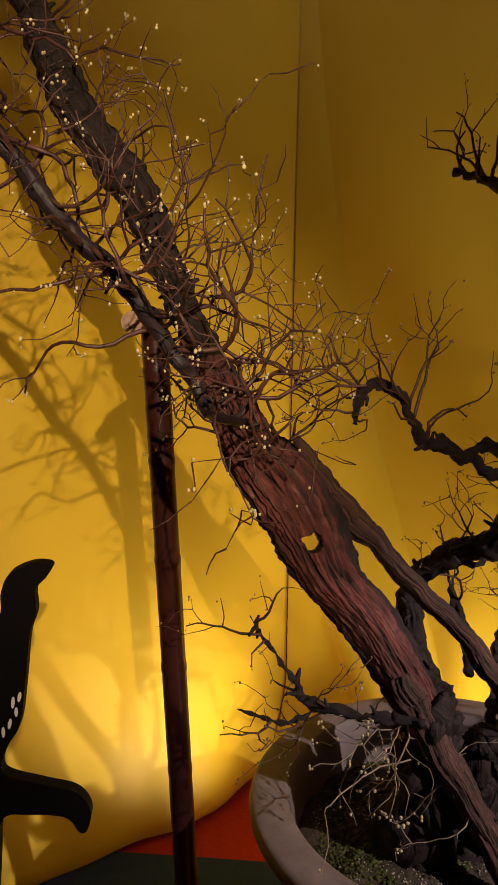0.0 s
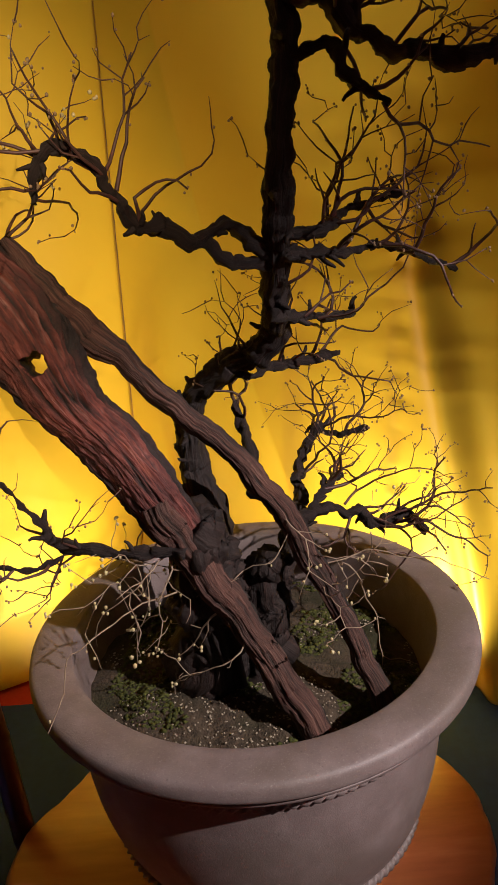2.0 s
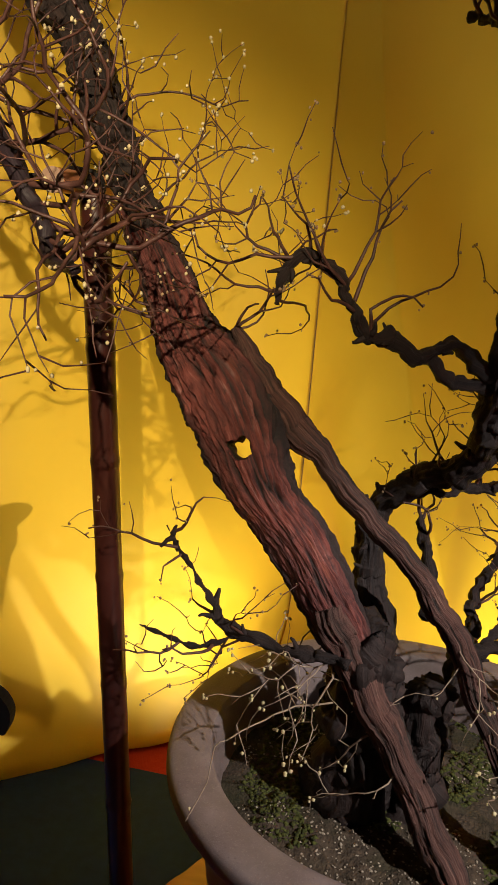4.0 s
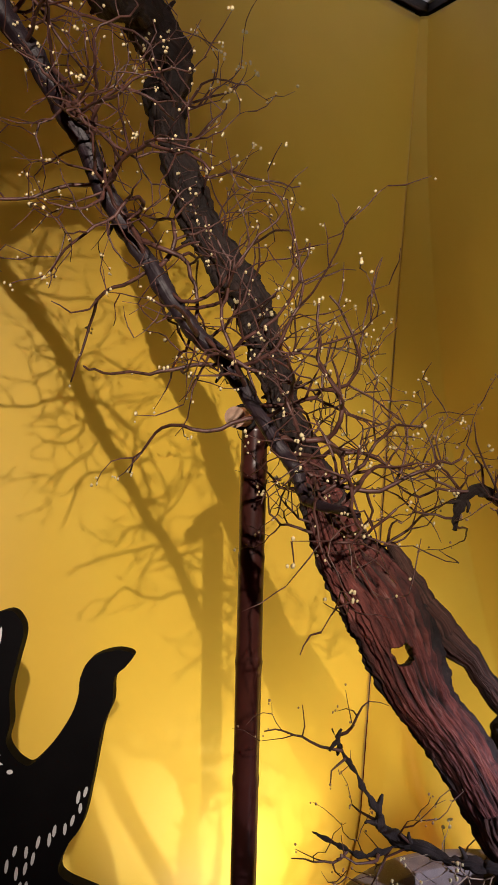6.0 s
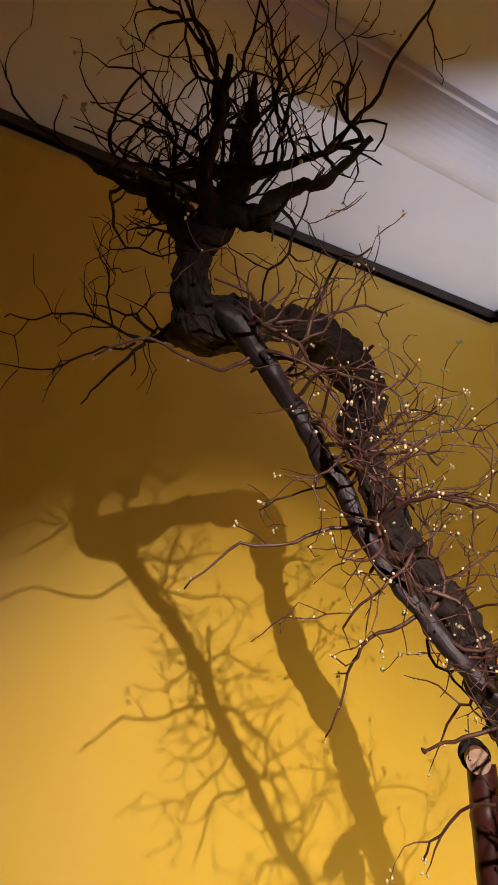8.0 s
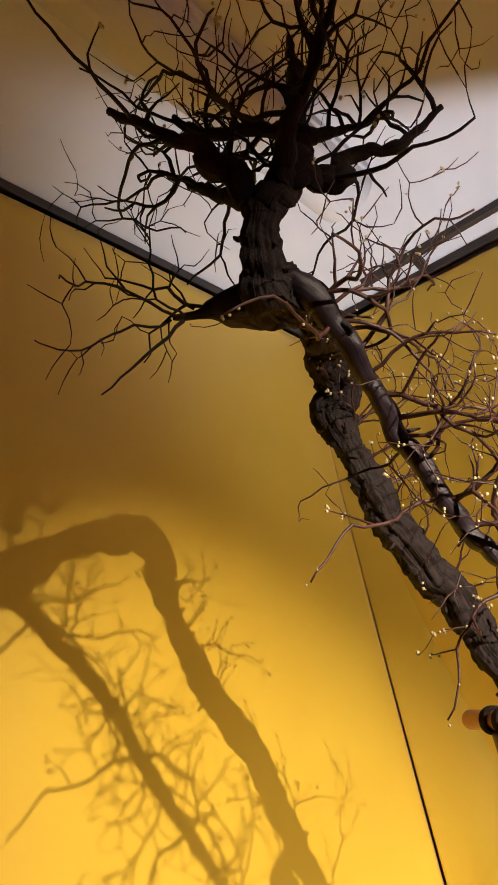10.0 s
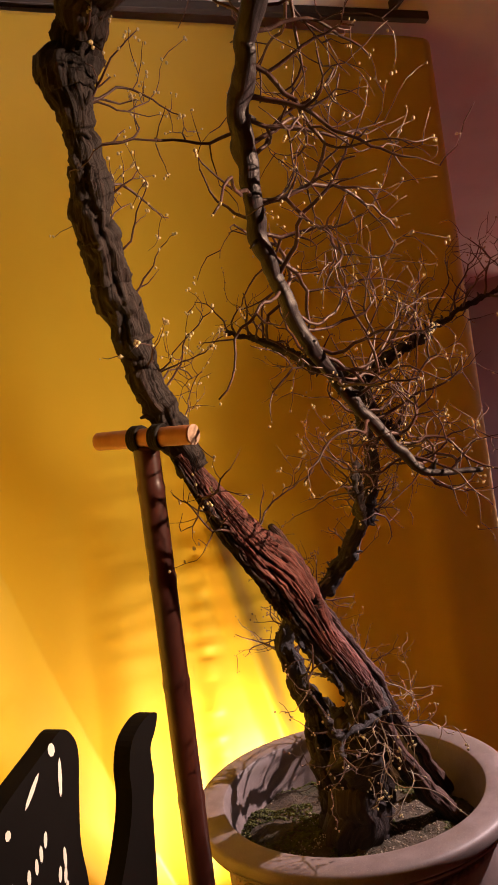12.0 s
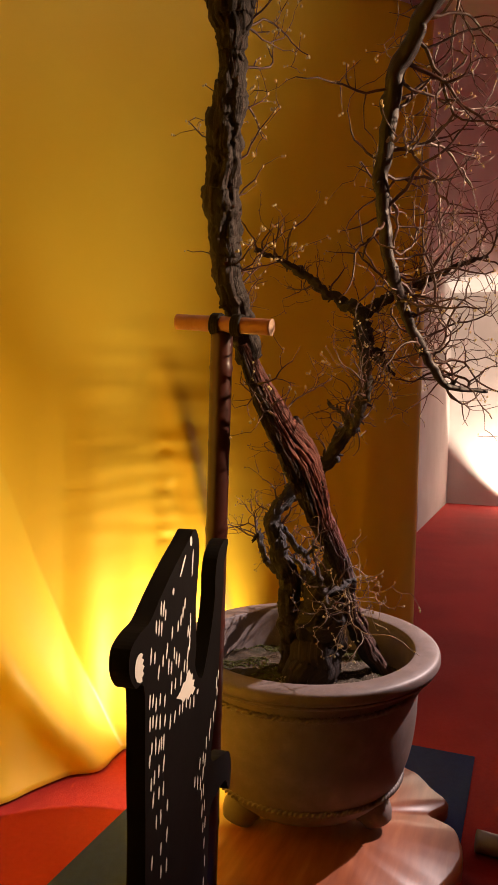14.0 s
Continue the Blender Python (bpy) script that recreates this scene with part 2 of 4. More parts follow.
def limb(name, rows, mat, around=20, step=0.006, rough=0.12, ridge=0.10, ridges=3.0, seed=0, crack_dark=0.0, knots=0.0, fibre=0.0, flat=None, wob=0.0, plates=0.0, face=None, rag=0.0):
    """A tapered, knotted limb along rows of x, y, z, radius, with ridged bark. flat: a direction and how thick the limb is that way."""
    rows = np.array(rows, float)
    length = np.linalg.norm(np.diff(rows[:, :3], axis=0), axis=1).sum()
    n = max(6, int(length / step))
    sp = spline(rows, n)
    pts, rad = sp[:, :3], np.maximum(sp[:, 3], 0.0012)
    along = np.r_[0, np.cumsum(np.linalg.norm(np.diff(pts, axis=0), axis=1))]
    if wob:
        for i in range(n):
            f, g = along[i] * 22 + seed, along[i] * 62 + seed
            pts[i] += wob * rad[i] * np.array((noise.noise((f, 0.3, 1)), noise.noise((f, 7.3, 2)), noise.noise((f, 3.1, 9))))
            pts[i] += 0.35 * wob * rad[i] * np.array((noise.noise((g, 5.3, 1)), noise.noise((g, 2.3, 2)), noise.noise((g, 8.1, 9))))
    t, s, u = frames(pts)
    verts, crust, uv = [], [], []
    for i in range(n):
        lump = 1 + rough * noise.noise((along[i] * 16 + seed, seed * 3.1, 0.7)) 
        for j in range(around):
            a = 2 * math.pi * j / around
            ca, sa = math.cos(a), math.sin(a)
            q = Vector((ca * ridges + seed, sa * ridges, along[i] * 7))
            h = noise.noise(q) + 0.5 * noise.noise(q * 2.3) + 0.35 * noise.noise(Vector((ca * ridges * 3, sa * ridges * 3 + seed, along[i] * 26)))
            h2 = noise.noise(Vector((ca * 1.3, sa * 1.3 + seed, along[i] * 30)))
            if knots:
                h2 += knots / max(rough, 0.01) * (1.9 * max(0, noise.noise(Vector((ca * 0.8, sa * 0.8 + seed, along[i] * 30)))) ** 2 + 0.9 * max(0, noise.noise(Vector((ca * 1.2 + 3, sa * 1.2, along[i] * 66 + seed)))) ** 2)
            k = 0.0
            if fibre:
                bend = 0.6 * noise.noise((along[i] * 5, a * 0.7, seed))
                fa = a + bend * 0.15
                k1 = -max(0.0, 1 - 6 * abs(noise.noise(Vector((math.cos(fa) * 4.6, math.sin(fa) * 4.6 + seed, along[i] * 5)))))
                k2 = -max(0.0, 1 - 5 * abs(noise.noise(Vector((math.cos(fa) * 10 + 4, math.sin(fa) * 10 + seed, along[i] * 13)))))
                k3 = noise.noise(Vector((math.cos(fa) * 17, math.sin(fa) * 17 + seed, along[i] * 62)))
                k = fibre * (0.9 * k1 + 0.45 * k2 + 0.25 * k3)
            edge = 0.0
            if face is not None:
                edge = min(1.0, max(0.0, (face[1] + 0.30 * h - (ca * s[i] + sa * u[i]) @ face[0]) / 0.22))
            flake = 0.0
            if plates:
                g = noise.noise(Vector((ca * 4.2 + seed, sa * 4.2, along[i] * 11))) + 0.5 * noise.noise(Vector((ca * 9, sa * 9 + seed, along[i] * 40)))
                g = (g + 1.0) * 2.6
                g = (int(g) + min(1.0, (g - int(g)) * 5)) / 2.6 - 1.0
                flake = plates * g * (1 + 0.9 * edge)
                if edge > 0:
                    flake += edge * plates * 0.9 * noise.noise(Vector((ca * 11, sa * 11 + seed, along[i] * 120)))
            r = rad[i] * (lump + ridge * h + rough * 0.6 * h2 + k * (1 - 0.6 * edge) + flake)
            if rag:
                q = Vector(pts[i] + rad[i] * (ca * s[i] + sa * u[i])) + Vector((seed, 0, 0))
                r += rag * (0.012 + 0.5 * rad[i]) * (noise.noise(q * 48) + 0.7 * noise.noise(q * 110) + 0.4 * abs(noise.noise(q * 230)))
            o = r * (ca * s[i] + sa * u[i])
            if flat is not None:
                w = np.array(flat[0])
                o = o - w * (o @ w) * (1 - flat[1])
            verts.append(pts[i] + o)
            # crust at the edges, and the same dark colour in the fibre cracks
            crust.append(min(1.0, max(0.0, 0.92 * edge, crack_dark * ((abs(h) * 1.6 - 0.35) if not fibre else (-0.15 - k / fibre) * 1.6))))
            uv.append((along[i], j / around * 2 * math.pi * 0.05))
    faces = [(i * around + j, i * around + (j + 1) % around, (i + 1) * around + (j + 1) % around, (i + 1) * around + j) for i in range(n - 1) for j in range(around)]
    faces += [tuple(range(around))[::-1], tuple(range((n - 1) * around, n * around))]
    me = mesh(name, verts, faces, mat)
    at = me.attributes.new("crust", "FLOAT", "POINT")
    at.data.foreach_set("value", crust)
    layer = me.uv_layers.new(name="along")
    for loop in me.loops:
        layer.data[loop.index].uv = uv[loop.vertex_index]
    return me


class Brush:
    """Collects thin tapered twigs and small buds into two meshes."""

    def __init__(self, seed):
        self.v, self.f, self.bv, self.bf, self.rng, self.marks = [], [], [], [], random.Random(seed), []
        self.size = 1.0

    def tube(self, pts, radii, sides=5, joint=None):
        """A tapered tube; a fork shares one corner with its parent, so that a twig is one piece."""
        pts = np.array(pts)
        t, s, u = frames(pts)
        o = len(self.v)
        for p, r, a, b_ in zip(pts, radii, s, u):
            for j in range(sides):
                w = 2 * math.pi * j / sides
                self.v.append(p + r * (math.cos(w) * a + math.sin(w) * b_))
        n = len(pts)
        fresh = [(o + i * sides + j, o + i * sides + (j + 1) % sides, o + (i + 1) * sides + (j + 1) % sides, o + (i + 1) * sides + j) for i in range(n - 1) for j in range(sides)]
        if joint is not None:
            fresh = [tuple(joint if k == o else k for k in f) for f in fresh]
        self.f += fresh
        self.f.append(tuple(range(o + (n - 1) * sides, o + n * sides)))
        return o, sides

    def bud(self, p, r):
        o, r = len(self.bv), r * self.size
        rng = self.rng
        k = [r * rng.uniform(0.8, 1.2) for _ in range(3)]
        for lat in (-0.6, 0.35):
            for j in range(5):
                w = 2 * math.pi * (j + lat) / 5
                c = math.cos(lat * 1.2)
                self.bv.append((p[0] + k[0] * c * math.cos(w), p[1] + k[1] * c * math.sin(w), p[2] + k[2] * math.sin(lat * 1.2)))
        self.bv += [(p[0], p[1], p[2] - k[2]), (p[0], p[1], p[2] + k[2] * 1.15)]
        for j in range(5):
            q = (j + 1) % 5
            self.bf += [(o + j, o + q, o + 5 + q, o + 5 + j), (o + q, o + j, o + 10), (o + 5 + j, o + 5 + q, o + 11)]

    def grow(self, p, d, length, r, depth, up=0.25, zig=0.5, buds=0.5, seg=0.016, fork=0.42, joint=None):
        rng = self.rng
        if joint is None:
            self.marks.append((len(self.v), len(self.f), len(self.bv), len(self.bf)))
        p, d = np.array(p, float), np.array(d, float)
        d /= np.linalg.norm(d) + 1e-9
        n = max(3, int(length / seg))
        pts, rad, shoots = [p.copy()], [r], []
        bend = np.array([rng.gauss(0, 1) for _ in range(3)])
        for i in range(n):
            if rng.random() < 0.3:
                bend = np.array([rng.gauss(0, 1) for _ in range(3)])
            kick = np.array([rng.gauss(0, 1) for _ in range(3)])
            d = d + zig * (0.30 * kick + 0.10 * bend) + up * np.array((0, 0, 0.14))
            d /= np.linalg.norm(d)
            p = p + d * seg * rng.uniform(0.75, 1.25)
            pts.append(p.copy())
            rad.append(r * (1 - 0.62 * (i + 1) / n))
            if depth > 0 and i > 0 and rng.random() < fork:
                w = np.array([rng.gauss(0, 1) for _ in range(3)])
                w -= d * (w @ d)
                w /= np.linalg.norm(w) + 1e-9
                shoots.append((p.copy(), d.copy(), rad[-1], 1 - i / n, w, i + 1))
                d = d - 0.42 * w
                d /= np.linalg.norm(d)
        o, sides = self.tube(pts, rad, 5 if r > 0.0018 else 4, joint)
        for q, e, rr, left, w, at in shoots:
            self.grow(q, 0.75 * e + 0.9 * w + np.array((0, 0, up * 0.5)), length * rng.uniform(0.25, 0.6) * (0.5 + 0.5 * left), max(0.0010, rr * 0.75), depth - 1, up, zig, buds, seg, fork, o + at * sides)
        if buds > 0:
            for q in pts[n // 2:]:
                if rng.random() < buds * 0.22:
                    w = np.array([rng.gauss(0, 1) for _ in range(3)])
                    w /= np.linalg.norm(w) + 1e-9
                    self.bud(q + w * 0.0035, rng.uniform(0.0017, 0.0028))
            if rng.random() < buds:
                for _ in range(rng.randint(1, 3)):
                    self.bud(p + np.array([rng.gauss(0, 0.003) for _ in range(3)]), rng.uniform(0.0019, 0.0032))

    def along(self, rows, count, length, r, depth, toward=(0, 0, 1), spread=0.9, start=0.1, **kw):
        sp = spline(np.array(rows, float), 80)
        for _ in range(count):
            i = int((start + (1 - start) * self.rng.random()) * 78)
            d = sp[i + 1, :3] - sp[i, :3]
            d /= np.linalg.norm(d) + 1e-9
            w = np.array([self.rng.gauss(0, 1) for _ in range(3)]) * spread + np.array(toward)
            w -= d * (w @ d) * 0.7
            w /= np.linalg.norm(w) + 1e-9
            self.grow(sp[i, :3] + w * sp[i, 3] * 0.7, w + 0.4 * d, length * self.rng.uniform(0.45, 1.2), r * self.rng.uniform(0.75, 1.15), depth, **kw)

    def put(self, parent, mat=None, budmat=None, name="twig"):
        """Each shoot with its forks is one twig; the buds that hang lowest are parts of their twig, the rest one scatter."""
        ends = self.marks[1:] + [(len(self.v), len(self.f), len(self.bv), len(self.bf))]
        rest, left = ([], []), 60
        for (v0, f0, b0, c0), (v1, f1, b1, c1) in zip(self.marks, ends):
            twig = part(name, mesh(name, self.v[v0:v1], [tuple(k - v0 for k in f) for f in self.f[f0:f1]], mat or TWIG), parent)
            for k, b2 in enumerate(range(b0, b1, 12)):
                if k < 2 and left > 0:
                    left -= 1
                    part("bud", mesh("bud", self.bv[b2:b2 + 12], [tuple(q - b2 for q in f) for f in self.bf[c0 + 15 * k:c0 + 15 * k + 15]], budmat or BUD), twig, "small round flower bud")
                else:
                    o = len(rest[0]) - b2
                    rest[0].extend(self.bv[b2:b2 + 12])
                    rest[1].extend(tuple(q + o for q in f) for f in self.bf[c0 + 15 * k:c0 + 15 * k + 15])
        if rest[0]:
            part("bud_scatter", mesh("bud_scatter", rest[0], rest[1], budmat or BUD), parent, "small round flower buds")["kind"] = "stuff"


# ---- the hall ----
CORNER = np.array((0.035, 2.52))
DIR_A, NORM_A = np.array((-0.768, -0.640)), np.array((0.640, -0.768))
BEAM, HEAD = np.array((0.712, -0.702)), np.array((0.02, 2.555))
DIR_B, NORM_B = np.array((0.741, -0.671)), np.array((-0.671, -0.741))
TOP = 2.942


def floor_sheet():
    n = 40
    verts = [(-6 + 16 * i / n, -6 + 10 * j / n, 0) for j in range(n + 1) for i in range(n + 1)]
    faces = [(j * (n + 1) + i, j * (n + 1) + i + 1, (j + 1) * (n + 1) + i + 1, (j + 1) * (n + 1) + i) for j in range(n) for i in range(n)]
    return tagged(new("floor", mesh("floor", verts, faces, CARPET)), "red carpet laid over the whole exhibition floor", "floor", kind="structure")


def curtain_a():
    """The cloth along the back wall: it leans out at the foot and gathers into soft folds."""
    nu, nv, wide = 260, 90, 4.6
    verts = []
    for j in range(nv + 1):
        z = TOP - 0.02 - (TOP - 0.03) * j / nv
        for i in range(nu + 1):
            s = -0.012 + wide * (i / nu) ** 1.15
            low = max(0.0, (1.35 - z) / 1.35)
            drop = TOP - z
            base = 0.035 + 0.36 * low ** 1.7 * (1 - 0.35 * min(1, s / 3))
            out = base + (0.03 + 0.034 * drop + 0.011 * drop * drop - base) * math.exp(-(s / 0.28) ** 2)
            q = noise.noise((s * 2.1, z * 0.22, 3.0)) * 0.035 + noise.noise((s * 6.5, z * 0.4, 8.0)) * 0.010
            out += (q * (0.25 + 0.9 * low) + 0.02 * low ** 3 * noise.noise((s * 5, 1.0, z * 4))) * min(1.0, s / 0.2 + 0.1)
            out -= 0.20 * max(0.0, 1 - (s + 0.012) / 0.03) ** 2
            slide = 0.012 + 0.030 * drop + 0.0055 * drop * drop
            p = CORNER + DIR_A * (s + slide) + NORM_A * out
            verts.append((p[0], p[1], z + 0.02 * low ** 6 * noise.noise((s * 3, 5, 0))))
    w = nu + 1
    faces = [(j * w + i, (j + 1) * w + i, (j + 1) * w + i + 1, j * w + i + 1) for j in range(nv) for i in range(nu)]
    ob = new("curtain", mesh("curtain", verts, faces, CLOTH))
    m = ob.modifiers.new("cloth", "SOLIDIFY")
    m.thickness = 0.003
    return tagged(ob, "golden yellow satin curtain along the back wall", "curtain", "golden curtains")


def curtain_b():
    """The second cloth, at a right angle: a wide tuck at the corner, wrinkles lower down, a free edge."""
    nu, nv, wide = 400, 180, 2.19
    verts = []
    for j in range(nv + 1):
        z = TOP - 0.02 - (TOP - 0.028) * j / nv
        for i in range(nu + 1):
            s = wide * (i / nu) ** 1.6
            low = max(0.0, (1.9 - z) / 1.9)
            drop = TOP - z
            edge = 0.012 + 0.045 * drop + 0.005 * drop * drop
            tuck = 0.05 + 0.05 * drop + 0.075 * drop * drop
            deep = 0.03 + 0.20 * max(0, (2.9 - z) / 2.9) ** 1.2
            k = max(0.0, 1 - s / tuck)
            e0 = min(1.0, max(0.0, (s - edge + 0.012) / (0.022 + 0.02 * low)))
            out = -0.14 + (0.16 + deep * k ** 0.8) * e0 * e0 * (3 - 2 * e0)
            mid = math.exp(-((s - 1.0) / 0.32) ** 2)
            out += noise.noise((s * 3.3, z * 0.3, 21.0)) * 0.045 * (0.15 + low) + noise.noise((s * 8, z * 0.35, 2.0)) * 0.018 * (0.2 + low)
            out += mid * math.exp(-((z - 1.05) / 0.38) ** 2) * (0.009 * noise.noise((s * 2.2, z * 13 + 1.2 * s, 5.0)) + 0.005 * noise.noise((s * 3.5, z * 30 - 2 * s, 9.0)))
            # a leaning fold, and a puckered seam beside it
            fold = min(1.0, max(0.0, (1.45 - z) / 0.5))
            out += 0.055 * fold * math.exp(-((s - 1.045 - 0.24 * (1.15 - z)) / 0.045) ** 2)
            out += 0.012 * math.exp(-((s - 1.003) / 0.030) ** 2) * max(0.0, min(1.0, (1.25 - z) / 0.3)) * (0.6 + noise.noise((s * 9, z * 34, 1.0)) * 0.9)
            out += 0.10 * max(0, (0.30 - z) / 0.30) ** 2 * math.exp(-((s - 0.25) / 0.5) ** 2)
            out += 0.05 * math.exp(-((s - 0.30 - 0.55 * (0.9 - z) ** 2) / 0.07) ** 2) * max(0, min(1, (1.1 - z) / 0.6))
            e = max(0.0, (s - wide + 0.06) / 0.06)
            p = CORNER + DIR_B * s + NORM_B * (out - 0.035 * e * e)
            verts.append((p[0], p[1], z))
    w = nu + 1
    faces = [(j * w + i, j * w + i + 1, (j + 1) * w + i + 1, (j + 1) * w + i) for j in range(nv) for i in range(nu)]
    ob = new("curtain", mesh("curtain", verts, faces, CLOTH))
    m = ob.modifiers.new("cloth", "SOLIDIFY")
    m.thickness = 0.003
    return tagged(ob, "golden yellow satin curtain with a free side edge", "curtain", "golden curtains")


def wall(name, a, b_, height, mat, thick=0.12, z=0.0, label="plain plastered wall"):
    a, b_ = Vector((*a, 0)), Vector((*b_, 0))
    d = b_ - a
    ob = new(name, box(name, (d.length, thick, height), mat, 0))
    ob.matrix_world = Matrix.Translation((a + b_) / 2 + Vector((0, 0, z + height / 2))) @ Matrix.Rotation(math.atan2(d.y, d.x), 4, "Z")
    return tagged(ob, label, "wall", kind="structure")


def beam(name, a, b_, z, high, deep, label):
    a, b_ = Vector((*a, z)), Vector((*b_, z))
    d = b_ - a
    ob = new(name, box(name, (d.length, deep, high), DARKWOOD, 0.004))
    ob.matrix_world = Matrix.Translation((a + b_) / 2) @ Matrix.Rotation(math.atan2(d.y, d.x), 4, "Z")
    return tagged(ob, label, "trim", kind="structure")


floor_sheet()
curtain_a()
curtain_b()
ends = CORNER + DIR_A * 4.75
back = CORNER - NORM_A * 0.28
wall("wall_back", back + DIR_A * 5.2, back - DIR_A * 0.12, 3.2, PLASTER)
behind = CORNER - NORM_B * 0.28
wall("wall_side", behind - DIR_B * 0.1, behind + DIR_B * 2.1, 3.0, PLASTER)
wall("wall_far", (9.05, -6), (9.05, 1.75), 3.2, FARWALL, label="grey papered wall beyond the curtain")
wall("wall_far_return", (9.05, 1.75), (6.1, 1.75), 3.2, FARWALL, label="grey papered wall jutting out")
wall("wall_jut", (6.1, 1.72), (6.1, 4.0), 3.2, FARWALL, label="grey papered wall jutting out")
wall("wall_north", (10, 4.0), (-6, 4.0), 3.2, PLASTER)
wall("wall_south", (-6, -6), (10, -6), 3.2, PLASTER)
wall("wall_west", (-6, -6), (-6, 4), 3.2, PLASTER)
n = 24
verts = [(-6 + 16 * i / n, -6 + 10 * j / n, 2.9855) for j in range(n + 1) for i in range(n + 1)]
faces = [(j * (n + 1) + i, (j + 1) * (n + 1) + i, (j + 1) * (n + 1) + i + 1, j * (n + 1) + i + 1) for j in range(n) for i in range(n)]
tagged(new("ceiling", mesh("ceiling", verts, faces, CEILING)), "white boarded ceiling", "ceiling", kind="structure")
beam("trim_back", CORNER + DIR_A * 4.8 + NORM_A * 0.02, CORNER + NORM_A * 0.02, 2.968, 0.033, 0.03, "dark wooden trim under the ceiling")
beam("trim_side", HEAD, HEAD + BEAM * 2.17, 2.968, 0.033, 0.03, "dark wooden trim under the ceiling")
beam("trim_rail", HEAD + NORM_B * 0.13 + BEAM * 0.40, HEAD + BEAM * 3.0 + NORM_B * 0.235, 2.971, 0.028, 0.03, "dark wooden batten on the ceiling")
for k in (0.62, 1.39, 2.0):
    p = HEAD + BEAM * k
    beam("trim_cross", p + NORM_B * 0.05, p + NORM_B * (0.105 + 0.04 * k), 2.970, 0.03, 0.035, "short dark wooden cross batten")


